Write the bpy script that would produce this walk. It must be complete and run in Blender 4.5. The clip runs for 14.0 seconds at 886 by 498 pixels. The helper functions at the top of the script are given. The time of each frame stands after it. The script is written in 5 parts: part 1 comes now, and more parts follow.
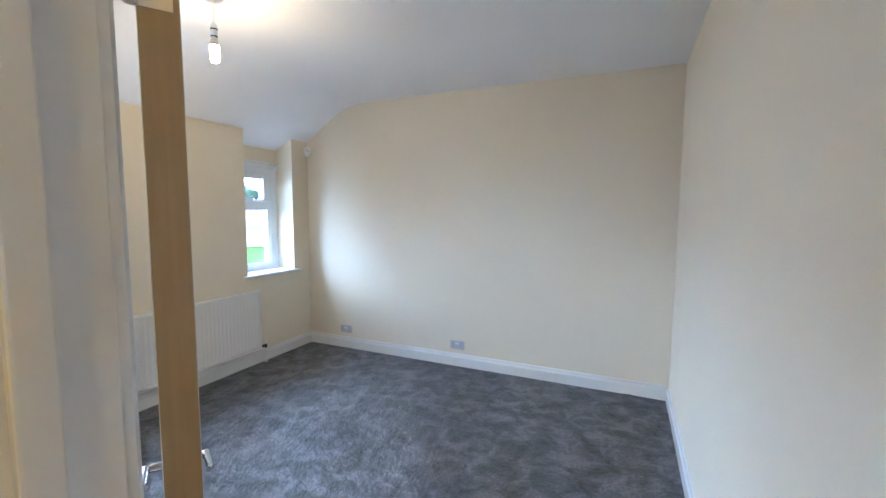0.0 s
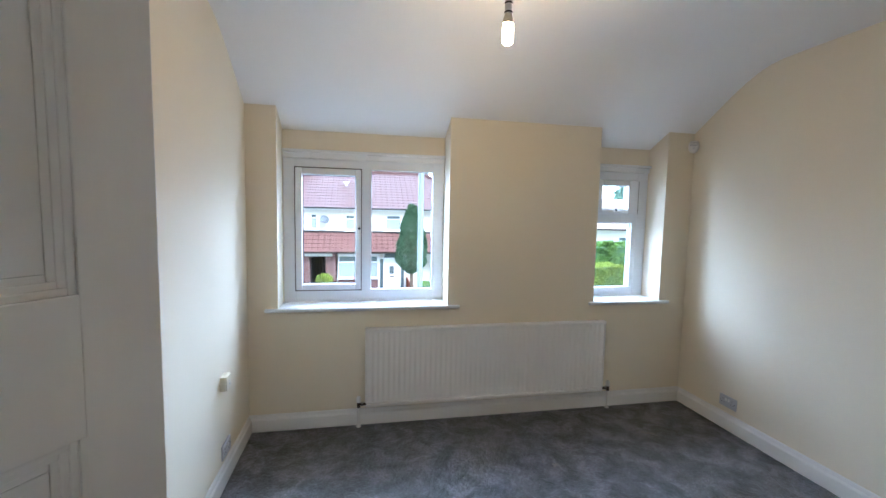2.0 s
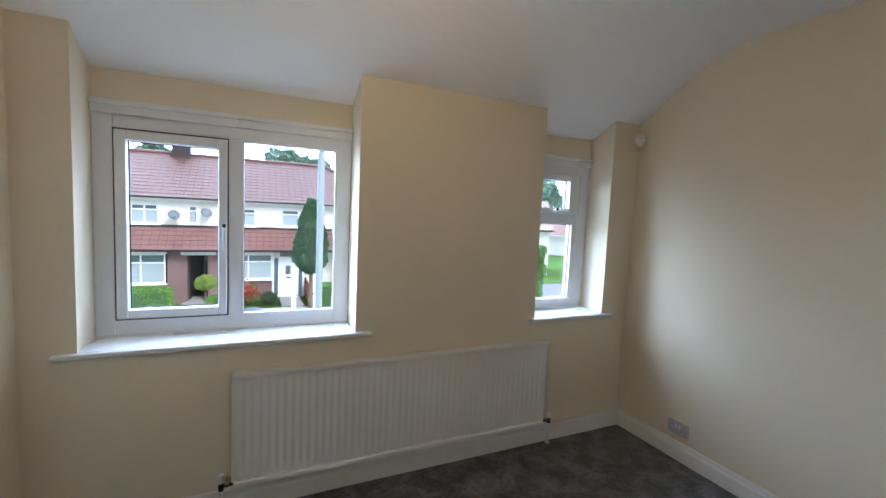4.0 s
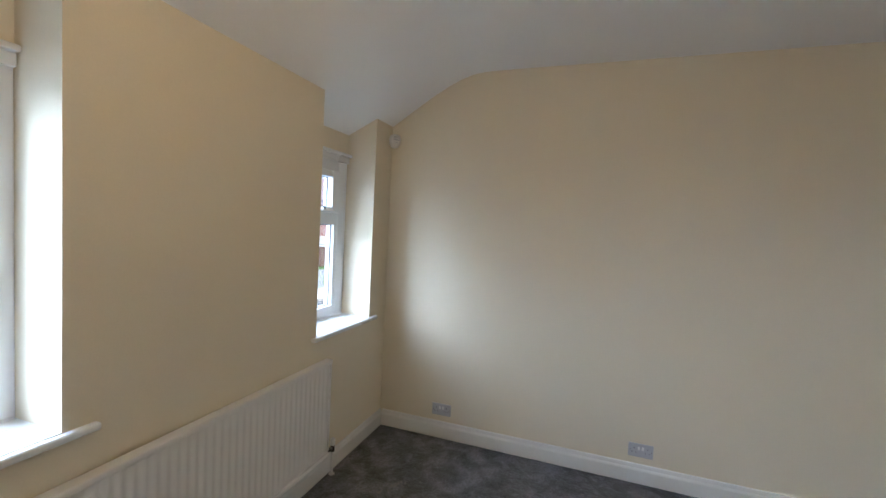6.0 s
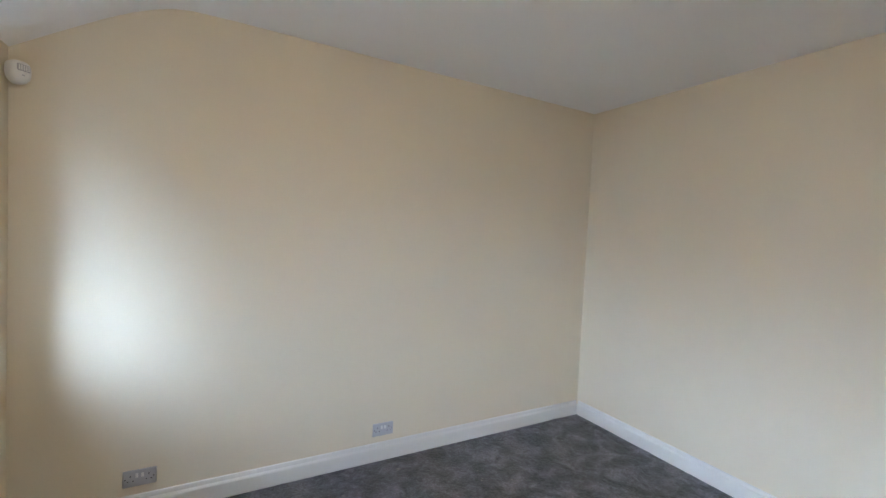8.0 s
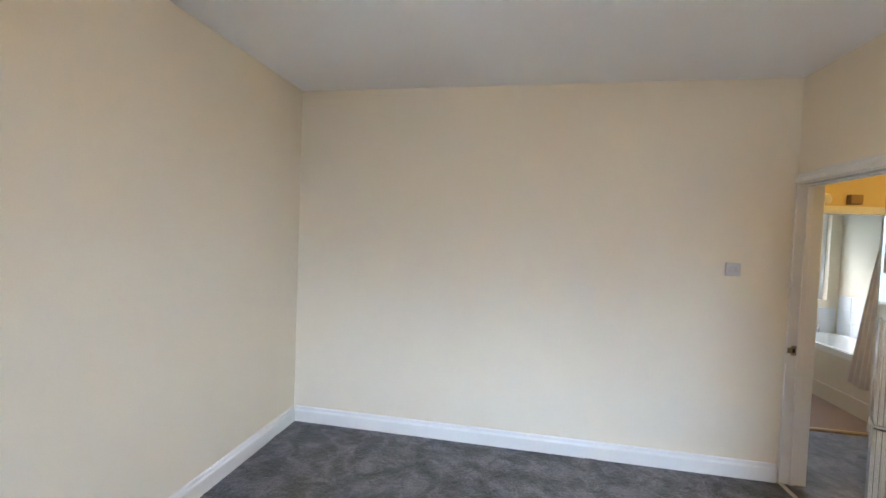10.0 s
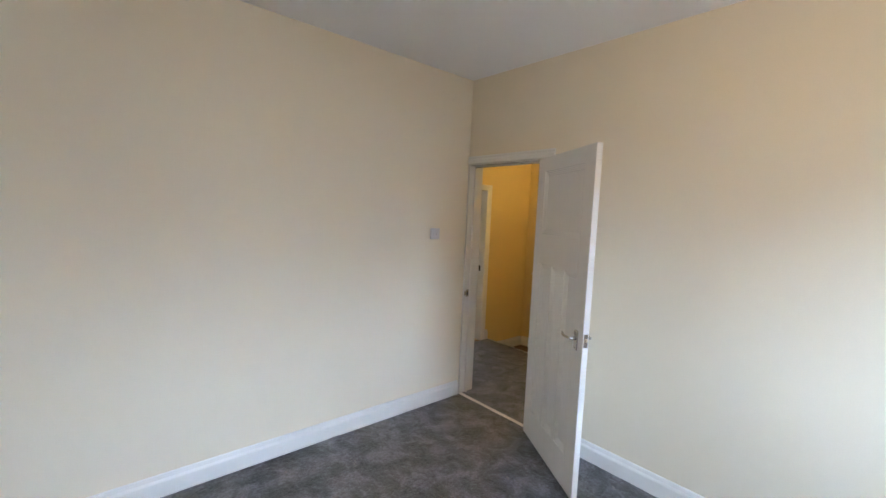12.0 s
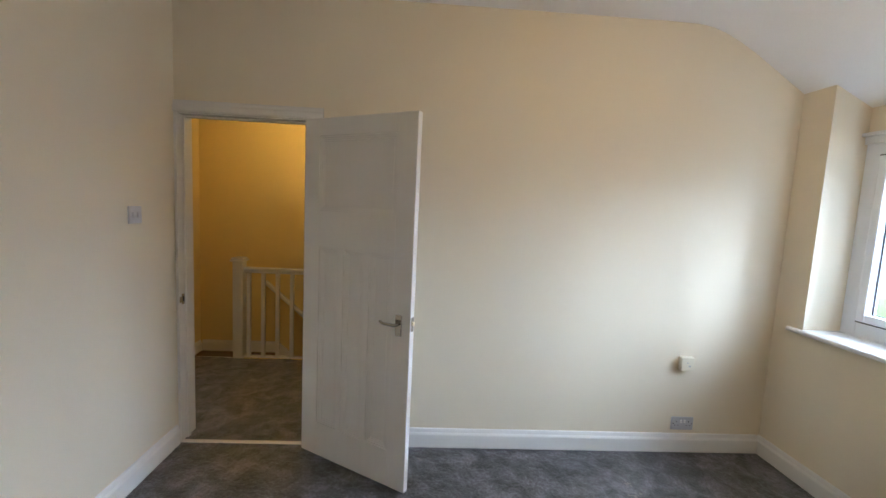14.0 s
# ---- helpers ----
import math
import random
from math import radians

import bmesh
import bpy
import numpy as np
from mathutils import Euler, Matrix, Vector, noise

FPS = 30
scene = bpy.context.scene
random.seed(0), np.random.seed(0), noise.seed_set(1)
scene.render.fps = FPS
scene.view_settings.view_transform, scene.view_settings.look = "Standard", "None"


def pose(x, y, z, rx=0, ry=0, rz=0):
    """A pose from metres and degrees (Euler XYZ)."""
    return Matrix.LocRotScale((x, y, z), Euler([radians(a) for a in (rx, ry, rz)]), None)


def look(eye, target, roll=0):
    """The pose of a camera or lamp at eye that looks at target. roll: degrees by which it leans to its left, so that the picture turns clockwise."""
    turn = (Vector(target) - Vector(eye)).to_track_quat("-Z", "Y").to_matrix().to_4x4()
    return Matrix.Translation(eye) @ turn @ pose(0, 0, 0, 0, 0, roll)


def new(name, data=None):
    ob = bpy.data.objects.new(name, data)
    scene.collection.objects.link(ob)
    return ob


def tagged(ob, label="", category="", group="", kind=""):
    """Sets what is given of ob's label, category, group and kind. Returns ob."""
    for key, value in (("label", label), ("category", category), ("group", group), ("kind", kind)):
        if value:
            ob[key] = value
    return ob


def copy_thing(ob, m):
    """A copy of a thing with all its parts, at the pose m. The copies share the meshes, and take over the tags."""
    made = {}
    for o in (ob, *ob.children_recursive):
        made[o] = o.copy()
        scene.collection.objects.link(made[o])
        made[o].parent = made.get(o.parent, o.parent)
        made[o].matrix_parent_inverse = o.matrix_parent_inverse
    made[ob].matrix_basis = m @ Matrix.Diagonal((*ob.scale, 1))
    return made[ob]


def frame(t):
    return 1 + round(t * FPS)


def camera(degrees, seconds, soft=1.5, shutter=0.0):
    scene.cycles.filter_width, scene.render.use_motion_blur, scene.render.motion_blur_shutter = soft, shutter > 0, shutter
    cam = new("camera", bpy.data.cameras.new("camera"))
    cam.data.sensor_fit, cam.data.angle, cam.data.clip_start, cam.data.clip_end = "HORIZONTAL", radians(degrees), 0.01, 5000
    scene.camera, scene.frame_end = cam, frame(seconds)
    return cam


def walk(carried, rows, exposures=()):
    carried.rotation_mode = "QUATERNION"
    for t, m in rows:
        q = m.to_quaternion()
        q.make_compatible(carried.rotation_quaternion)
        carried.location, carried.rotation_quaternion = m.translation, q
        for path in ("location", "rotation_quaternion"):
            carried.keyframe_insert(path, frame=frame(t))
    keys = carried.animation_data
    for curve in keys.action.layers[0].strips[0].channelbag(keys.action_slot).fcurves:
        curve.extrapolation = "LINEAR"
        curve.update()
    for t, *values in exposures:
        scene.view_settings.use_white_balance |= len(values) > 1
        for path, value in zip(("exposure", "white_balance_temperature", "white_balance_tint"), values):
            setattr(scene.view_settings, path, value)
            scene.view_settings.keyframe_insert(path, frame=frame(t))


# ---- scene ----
cam = camera(93.9, 14.0)
PATH = [
    (0, (-0.214, 0.366, 1.543), (1.606, 1.176, 1.365), 0.3),
    (0.2, (-0.109, 0.394, 1.557), (1.609, 1.407, 1.402), -0.0),
    (0.5, (0.033, 0.429, 1.56), (1.538, 1.739, 1.433), 0.2),
    (1, (0.275, 0.501, 1.596), (1.369, 2.169, 1.456), 0.5),
    (1.5, (0.545, 0.534, 1.596), (1.239, 2.403, 1.445), 1.3),
    (2, (0.786, 0.661, 1.6), (1.175, 2.616, 1.435), 1.2),
    (2.2, (0.836, 0.741, 1.606), (1.158, 2.708, 1.445), 1.1),
    (4.3, (0.921, 1.594, 1.574), (1.932, 3.312, 1.411), 2.9),
    (4.5, (0.902, 1.689, 1.555), (2.045, 3.322, 1.393), 3.1),
    (5, (0.864, 1.924, 1.559), (2.315, 3.293, 1.412), 3.4),
    (5.5, (0.776, 2.128, 1.577), (2.482, 3.163, 1.444), 3.4),
    (6, (0.663, 2.293, 1.59), (2.55, 2.949, 1.48), 3.0),
    (6.5, (0.653, 2.454, 1.582), (2.64, 2.666, 1.485), 2.6),
    (7, (0.721, 2.602, 1.583), (2.708, 2.394, 1.503), 2.4),
    (7.5, (0.812, 2.746, 1.575), (2.715, 2.137, 1.491), 2.5),
    (7.7, (0.858, 2.824, 1.585), (2.708, 2.067, 1.502), 2.6),
    (9.8, (1.663, 3.151, 1.556), (2.219, 1.231, 1.498), 2.4),
    (10, (1.782, 3.115, 1.57), (2.145, 1.149, 1.506), 2.2),
    (10.3, (1.901, 3.112, 1.585), (2.0, 1.116, 1.496), 1.8),
    (10.5, (1.999, 3.08, 1.554), (1.903, 1.085, 1.459), 2.0),
    (11, (2.137, 2.955, 1.577), (1.623, 1.026, 1.455), 1.8),
    (11.5, (2.305, 2.762, 1.58), (1.36, 1.006, 1.426), 2.0),
    (12, (2.494, 2.552, 1.588), (1.181, 1.054, 1.414), 2.5),
    (12.5, (2.536, 2.305, 1.546), (0.917, 1.146, 1.349), 2.9),
    (13, (2.549, 2.015, 1.553), (0.71, 1.257, 1.345), 3.0),
    (13.5, (2.596, 1.676, 1.566), (0.634, 1.351, 1.358), 3.1),
    (14, (2.518, 1.454, 1.536), (0.531, 1.558, 1.331), 2.8),
]
EXPOSURES = [(0.0, 2.10, 4900, 7), (1.0, 1.96, 4950, 7), (2.2, 1.48, 5250, 8), (4.3, 1.00, 5600, 8), (5.2, 0.93, 5800, 8), (6.0, 1.32, 5700, 8), (6.6, 1.74, 5550, 8),
             (7.7, 1.78, 5500, 8), (9.8, 2.10, 5500, 9), (11.0, 2.13, 5500, 9), (12.5, 1.84, 5500, 9), (14.0, 1.58, 5800, 9)]
walk(cam, [(t, look(*row)) for t, *row in PATH], EXPOSURES)

# ---- world and large lights ----
SKY, SUN, BACKDROP, BULB, HALL = 0.13, 1.2, 7.5, 108.0, 122.0
world = bpy.data.worlds.new("overcast_sky")
scene.world = world
world.use_nodes = True
wn, wl = world.node_tree.nodes, world.node_tree.links
sky = wn.new("ShaderNodeTexSky")
sky.sky_type, sky.sun_disc = "NISHITA", False
sky.sun_elevation, sky.sun_rotation = radians(48), radians(150)
sky.air_density, sky.dust_density, sky.ozone_density = 1.0, 4.0, 1.0
soften = wn.new("ShaderNodeHueSaturation")
soften.inputs["Saturation"].default_value = 0.35
wl.new(sky.outputs[0], soften.inputs["Color"])
wl.new(soften.outputs[0], wn["Background"].inputs["Color"])
wn["Background"].inputs["Strength"].default_value = SKY

sun_data = bpy.data.lights.new("sun", "SUN")
sun_data.energy, sun_data.angle, sun_data.color = SUN, radians(14), (1.0, 0.97, 0.92)
sun = new("sun", sun_data)
sun.matrix_world = look((0, 0, 0), (-math.sin(radians(150)) * 0.67, -math.cos(radians(150)) * 0.67, -0.74))


def sky_lamp(name, x, y, z, wide, high, aim, energy, colour=(0.62, 0.77, 1.0)):
    data = bpy.data.lights.new(name, "AREA")
    data.shape, data.size, data.size_y, data.energy, data.color = "RECTANGLE", wide, high, energy, colour
    ob = new(name, data)
    ob.matrix_world = look((x, y, z), aim)
    return ob


# daylight of the open sky, hung just outside the bathroom window
sky_lamp("bathroom_skylight", -1.5, -2.98, 1.5, 0.95, 1.05, (-1.5, 0.0, 1.2), 1.1)


# ---- materials ----
def material(name, colour, rough=0.5, metal=0.0, vary=0.06, scale=3.0, fine=60.0, bump=0.05, dist=0.002, coat=0.0, spec=0.5, sheen=0.0, stretch=(1, 1, 1), rvar=0.07):
    """A painted or plain surface: colour drift at two scales and fine relief."""
    m = bpy.data.materials.new(name)
    m.use_nodes = True
    n, l = m.node_tree.nodes, m.node_tree.links
    b = n["Principled BSDF"]
    tex = n.new("ShaderNodeTexCoord")
    big, small = n.new("ShaderNodeTexNoise"), n.new("ShaderNodeTexNoise")
    big.inputs["Scale"].default_value, small.inputs["Scale"].default_value = scale, fine
    big.inputs["Detail"].default_value, small.inputs["Detail"].default_value = 4, 3
    l.new(tex.outputs["Object"], big.inputs["Vector"])
    brush = n.new("ShaderNodeMapping")
    brush.inputs["Scale"].default_value = stretch
    l.new(tex.outputs["Object"], brush.inputs["Vector"])
    l.new(brush.outputs[0], small.inputs["Vector"])
    add = n.new("ShaderNodeMath")
    add.operation = "ADD"
    l.new(big.outputs["Fac"], add.inputs[0])
    l.new(small.outputs["Fac"], add.inputs[1])
    ramp = n.new("ShaderNodeMapRange")
    ramp.inputs["From Min"].default_value, ramp.inputs["From Max"].default_value = 0.6, 1.4
    ramp.inputs["To Min"].default_value, ramp.inputs["To Max"].default_value = 1 - vary, 1 + vary
    l.new(add.outputs[0], ramp.inputs["Value"])
    mul = n.new("ShaderNodeVectorMath")
    mul.operation = "SCALE"
    mul.inputs[0].default_value = colour
    l.new(ramp.outputs[0], mul.inputs["Scale"])
    l.new(mul.outputs[0], b.inputs["Base Color"])
    rr = n.new("ShaderNodeMapRange")
    rr.inputs["To Min"].default_value, rr.inputs["To Max"].default_value = max(0.02, rough - rvar), min(1, rough + rvar)
    l.new(big.outputs["Fac"], rr.inputs["Value"])
    l.new(rr.outputs[0], b.inputs["Roughness"])
    b.inputs["Metallic"].default_value = metal
    b.inputs["Coat Weight"].default_value = coat
    b.inputs["Specular IOR Level"].default_value = spec
    b.inputs["Sheen Weight"].default_value = sheen
    if bump:
        bp = n.new("ShaderNodeBump")
        bp.inputs["Strength"].default_value, bp.inputs["Distance"].default_value = bump, dist
        l.new(small.outputs["Fac"], bp.inputs["Height"])
        l.new(bp.outputs[0], b.inputs["Normal"])
    return m


def glow(name, colour, strength):
    m = bpy.data.materials.new(name)
    m.use_nodes = True
    b = m.node_tree.nodes["Principled BSDF"]
    b.inputs["Base Color"].default_value = (*colour, 1)
    b.inputs["Emission Color"].default_value = (*colour, 1)
    b.inputs["Emission Strength"].default_value = strength
    return m


def glass_material(name, tint=(1, 1, 1), rough=0.0):
    m = bpy.data.materials.new(name)
    m.use_nodes = True
    b = m.node_tree.nodes["Principled BSDF"]
    b.inputs["Base Color"].default_value = (*tint, 1)
    b.inputs["Transmission Weight"].default_value = 1
    b.inputs["Roughness"].default_value = rough
    b.inputs["IOR"].default_value = 1.45
    return m


def carpet_material():
    """Cut-pile carpet: patches where the pile lies one way or the other, and tufts."""
    m = bpy.data.materials.new("charcoal_carpet")
    m.use_nodes = True
    n, l = m.node_tree.nodes, m.node_tree.links
    b = n["Principled BSDF"]
    tex = n.new("ShaderNodeTexCoord")

    def noise_tex(scale, detail, distortion, rough=0.55):
        t = n.new("ShaderNodeTexNoise")
        t.inputs["Scale"].default_value, t.inputs["Detail"].default_value = scale, detail
        t.inputs["Distortion"].default_value, t.inputs["Roughness"].default_value = distortion, rough
        l.new(tex.outputs["Object"], t.inputs["Vector"])
        return t

    patch, drift, tuft = noise_tex(6.5, 8, 0.6, 0.64), noise_tex(2.2, 4, 0.3, 0.55), noise_tex(74, 3, 0, 0.7)
    ramp = n.new("ShaderNodeValToRGB")
    e = ramp.color_ramp.elements
    e[0].position, e[0].color = 0.40, (0.011, 0.0106, 0.0122, 1)
    e[1].position, e[1].color = 0.61, (0.088, 0.087, 0.100, 1)
    e.new(0.50).color = (0.036, 0.035, 0.041, 1)
    l.new(patch.outputs["Fac"], ramp.inputs["Fac"])
    mix = n.new("ShaderNodeMapRange")
    mix.inputs["From Min"].default_value, mix.inputs["From Max"].default_value = 0.41, 0.59
    mix.inputs["To Min"].default_value, mix.inputs["To Max"].default_value = 0.25, 1.95
    add = n.new("ShaderNodeMath")
    add.operation = "MULTIPLY_ADD"
    add.inputs[1].default_value = 0.30
    l.new(drift.outputs["Fac"], add.inputs[0])
    half = n.new("ShaderNodeMath")
    half.operation = "MULTIPLY"
    half.inputs[1].default_value = 0.70
    l.new(tuft.outputs["Fac"], half.inputs[0])
    l.new(half.outputs[0], add.inputs[2])
    l.new(add.outputs[0], mix.inputs["Value"])
    sc = n.new("ShaderNodeVectorMath")
    sc.operation = "SCALE"
    l.new(ramp.outputs[0], sc.inputs[0])
    l.new(mix.outputs[0], sc.inputs["Scale"])
    l.new(sc.outputs[0], b.inputs["Base Color"])
    b.inputs["Roughness"].default_value = 0.42
    lay = n.new("ShaderNodeMapRange")
    lay.inputs["From Min"].default_value, lay.inputs["From Max"].default_value = 0.35, 0.65
    lay.inputs["To Min"].default_value, lay.inputs["To Max"].default_value = 0.55, 1.0
    l.new(patch.outputs["Fac"], lay.inputs["Value"])
    l.new(lay.outputs[0], b.inputs["Specular IOR Level"])
    b.inputs["IOR"].default_value = 1.85
    b.inputs["Sheen Weight"].default_value = 0.15
    b.inputs["Sheen Tint"].default_value = (0.75, 0.82, 1.0, 1)
    b.inputs["Sheen Roughness"].default_value = 0.4
    b1, b2 = n.new("ShaderNodeBump"), n.new("ShaderNodeBump")
    b1.inputs["Strength"].default_value, b1.inputs["Distance"].default_value = 0.5, 0.006
    b2.inputs["Strength"].default_value, b2.inputs["Distance"].default_value = 0.8, 0.010
    l.new(patch.outputs["Fac"], b1.inputs["Height"])
    l.new(tuft.outputs["Fac"], b2.inputs["Height"])
    l.new(b1.outputs[0], b2.inputs["Normal"])
    l.new(b2.outputs[0], b.inputs["Normal"])
    return m


def brick_material(name, c1, c2, mortar, scale=1.0):
    m = material(name, c1, 0.85, bump=0)
    n, l = m.node_tree.nodes, m.node_tree.links
    b = n["Principled BSDF"]
    tex = n["Texture Coordinate"]
    mp = n.new("ShaderNodeMapping")
    mp.inputs["Rotation"].default_value = (radians(90), 0, 0)
    l.new(tex.outputs["Object"], mp.inputs["Vector"])
    br = n.new("ShaderNodeTexBrick")
    br.inputs["Color1"].default_value, br.inputs["Color2"].default_value = (*c1, 1), (*c2, 1)
    br.inputs["Mortar"].default_value = (*mortar, 1)
    br.inputs["Scale"].default_value = scale
    br.inputs["Brick Width"].default_value, br.inputs["Row Height"].default_value = 0.225, 0.075
    br.inputs["Mortar Size"].default_value = 0.008
    l.new(mp.outputs[0], br.inputs["Vector"])
    l.new(br.outputs["Color"], b.inputs["Base Color"])
    return m


def leaf_material(name, dark, light):
    m = material(name, dark, 0.6, bump=0)
    n, l = m.node_tree.nodes, m.node_tree.links
    geo = n.new("ShaderNodeNewGeometry")
    ramp = n.new("ShaderNodeValToRGB")
    ramp.color_ramp.elements[0].color, ramp.color_ramp.elements[1].color = (*dark, 1), (*light, 1)
    l.new(geo.outputs["Random Per Island"], ramp.inputs["Fac"])
    l.new(ramp.outputs[0], n["Principled BSDF"].inputs["Base Color"])
    n["Principled BSDF"].inputs["Specular IOR Level"].default_value = 0.2
    return m


def tile_material(name, c1, c2):
    m = leaf_material(name, c1, c2)
    m.node_tree.nodes["Principled BSDF"].inputs["Roughness"].default_value = 0.8
    return m


CREAM = material("cream_emulsion", (0.775, 0.702, 0.552), 0.75, vary=0.03, scale=1.2, fine=170, bump=0.25, dist=0.001, spec=0.3)
HALLCREAM = material("hall_cream_emulsion", (0.70, 0.54, 0.24), 0.75, vary=0.03, scale=1.2, fine=170, bump=0.25, dist=0.001, spec=0.3)
CEILING = material("white_ceiling_paint", (0.90, 0.90, 0.89), 0.85, vary=0.025, scale=1.0, fine=140, bump=0.25, dist=0.001, spec=0.2)
GLOSS = material("white_gloss_paint", (0.78, 0.77, 0.74), 0.24, vary=0.02, scale=4, fine=45, bump=0.05, dist=0.001, rvar=0.02)
EDGEBROWN = material("brown_edge", (0.33, 0.25, 0.15), 0.5, vary=0.12, scale=6, fine=40, bump=0.08, dist=0.001, stretch=(4, 4, 0.2))
DOORGLOSS = material("door_gloss_paint", (0.77, 0.75, 0.71), 0.06, vary=0.02, scale=5, fine=38, bump=0.25, dist=0.001, stretch=(1, 1, 0.15), rvar=0.015)
UPVC = material("white_upvc", (0.78, 0.81, 0.85), 0.32, vary=0.015, bump=0.02)
SILLPAINT = material("white_sill_paint", (0.79, 0.81, 0.82), 0.28, vary=0.02, bump=0.05)
SEAL = material("black_rubber_seal", (0.02, 0.02, 0.022), 0.6)
GREYSEAL = material("grey_gap_seal", (0.10, 0.10, 0.11), 0.6)
RADPAINT = material("white_radiator_enamel", (0.83, 0.81, 0.78), 0.35, vary=0.01, bump=0)
CHROME = material("polished_chrome", (0.48, 0.47, 0.46), 0.14, metal=1.0, vary=0.05, bump=0.02)
PALEBAR = material("pale_anodised_bar", (0.80, 0.77, 0.72), 0.35, metal=0.6, vary=0.05, bump=0.03)
BRASS = material("pale_brass", (0.80, 0.68, 0.45), 0.3, metal=1.0, vary=0.08, bump=0.05)
DARKMETAL = material("dark_valve_metal", (0.05, 0.045, 0.04), 0.4, metal=0.8)
PLATE = material("pale_grey_faceplate", (0.50, 0.50, 0.52), 0.4, vary=0.03, bump=0.02)
SWITCHPLATE = material("pale_grey_switch_plastic", (0.60, 0.59, 0.60), 0.4, vary=0.02, bump=0.02)
DARKHOLE = material("socket_hole_black", (0.03, 0.03, 0.035), 0.6)
PLASTIC = material("white_plastic", (0.78, 0.77, 0.74), 0.4, vary=0.02, bump=0.02)
GREYPLASTIC = material("grey_plastic", (0.42, 0.42, 0.43), 0.4, vary=0.02, bump=0.02)
CREAMPLASTIC = material("aged_cream_plastic", (0.76, 0.70, 0.56), 0.4, vary=0.03, bump=0.02)
CARPET = carpet_material()
GLASS = glass_material("window_glass")
BULBGLOW = glow("bulb_glow", (1.0, 0.65, 0.32), BULB)
HALLGLOW = glow("hall_bulb_glow", (1.0, 0.63, 0.18), HALL)
DARKWOOD = material("dark_stair_wood", (0.09, 0.045, 0.028), 0.5, vary=0.2, fine=30, bump=0.1)
LAMINATE = material("bathroom_laminate", (0.30, 0.19, 0.12), 0.35, vary=0.15, fine=25, bump=0.05)
BATHWHITE = material("white_bath_acrylic", (0.84, 0.84, 0.83), 0.15, vary=0.01, bump=0)
BATHPANEL = material("cream_bath_panel", (0.72, 0.66, 0.54), 0.4, vary=0.03)
WALLTILE = material("pale_wall_tile", (0.78, 0.79, 0.78), 0.2, vary=0.03, bump=0.02)
FABRIC = material("white_curtain_fabric", (0.78, 0.72, 0.69), 0.8, vary=0.04, fine=120, bump=0.2)
RENDERWALL = material("white_painted_render", (0.78, 0.77, 0.73), 0.85, vary=0.06, scale=0.8, fine=20, bump=0.3, dist=0.01)
BRICK = brick_material("red_brown_brick", (0.17, 0.062, 0.055), (0.105, 0.040, 0.042), (0.36, 0.32, 0.31))
STREETBRICK = brick_material("orange_red_brick", (0.34, 0.135, 0.10), (0.26, 0.10, 0.08), (0.40, 0.34, 0.30))
CHIMBRICK = brick_material("sooty_chimney_brick", (0.055, 0.034, 0.036), (0.038, 0.028, 0.032), (0.075, 0.068, 0.068))
ROOFTILE = tile_material("red_concrete_roof_tile", (0.116, 0.060, 0.055), (0.134, 0.073, 0.067))
CANOPYTILE = tile_material("weathered_red_canopy_tile", (0.175, 0.090, 0.082), (0.215, 0.118, 0.108))
PAINTEDTILE = tile_material("bright_red_painted_tile", (0.44, 0.05, 0.065), (0.52, 0.06, 0.08))
PALETILE = tile_material("pale_weathered_roof_tile", (0.24, 0.175, 0.155), (0.30, 0.23, 0.205))
GREYTILE = tile_material("grey_roof_tile", (0.28, 0.27, 0.27), (0.38, 0.36, 0.35))
# shade inside the passage and bays, put into a near-black colour
DARKGAP = material("near_black_shade", (0.012, 0.012, 0.015), 0.8)
GUTTER = material("black_gutter", (0.025, 0.02, 0.022), 0.5)
DARKPANE = material("reflective_dark_pane", (0.10, 0.14, 0.16), 0.06, vary=0.1, bump=0)
BLIND = material("pale_blind_fabric", (0.36, 0.43, 0.46), 0.8, vary=0.05)
DISH = material("grey_dish_enamel", (0.14, 0.17, 0.20), 0.5)
GALV = material("galvanised_steel", (0.24, 0.28, 0.33), 0.6, metal=0.0, vary=0.08, scale=2)
ASPHALT = material("asphalt", (0.055, 0.055, 0.058), 0.9, vary=0.2, scale=0.6, fine=40, bump=0.4, dist=0.01, spec=0.15)
APRON = material("worn_grey_road_surface", (0.13, 0.13, 0.135), 0.9, vary=0.15, scale=0.5, fine=30, bump=0.3, dist=0.01, spec=0.1)
PAVING = material("concrete_paving", (0.34, 0.32, 0.30), 0.9, vary=0.12, scale=0.9, fine=18, bump=0.3, dist=0.01, spec=0.1)
LAWN = material("lawn_grass", (0.062, 0.125, 0.026), 0.9, vary=0.35, scale=1.2, fine=35, bump=0.8, dist=0.03, spec=0.05)
GROUND = material("ground_grass_and_earth", (0.09, 0.13, 0.05), 0.95, vary=0.3, scale=0.3, fine=10, bump=0.5, dist=0.03)
FENCE = material("orange_stained_fence", (0.33, 0.10, 0.045), 0.8, vary=0.15, fine=20)
HEDGE = leaf_material("hedge_leaves", (0.095, 0.195, 0.030), (0.145, 0.275, 0.050))
LIMEHEDGE = leaf_material("lime_hedge_leaves", (0.16, 0.24, 0.03), (0.30, 0.38, 0.07))
CONIFER = leaf_material("conifer_leaves", (0.050, 0.115, 0.060), (0.080, 0.165, 0.085))
FARLEAF = leaf_material("far_tree_leaves", (0.10, 0.175, 0.13), (0.15, 0.235, 0.17))
FLOWER = leaf_material("red_flower_petals", (0.45, 0.02, 0.03), (0.60, 0.06, 0.08))
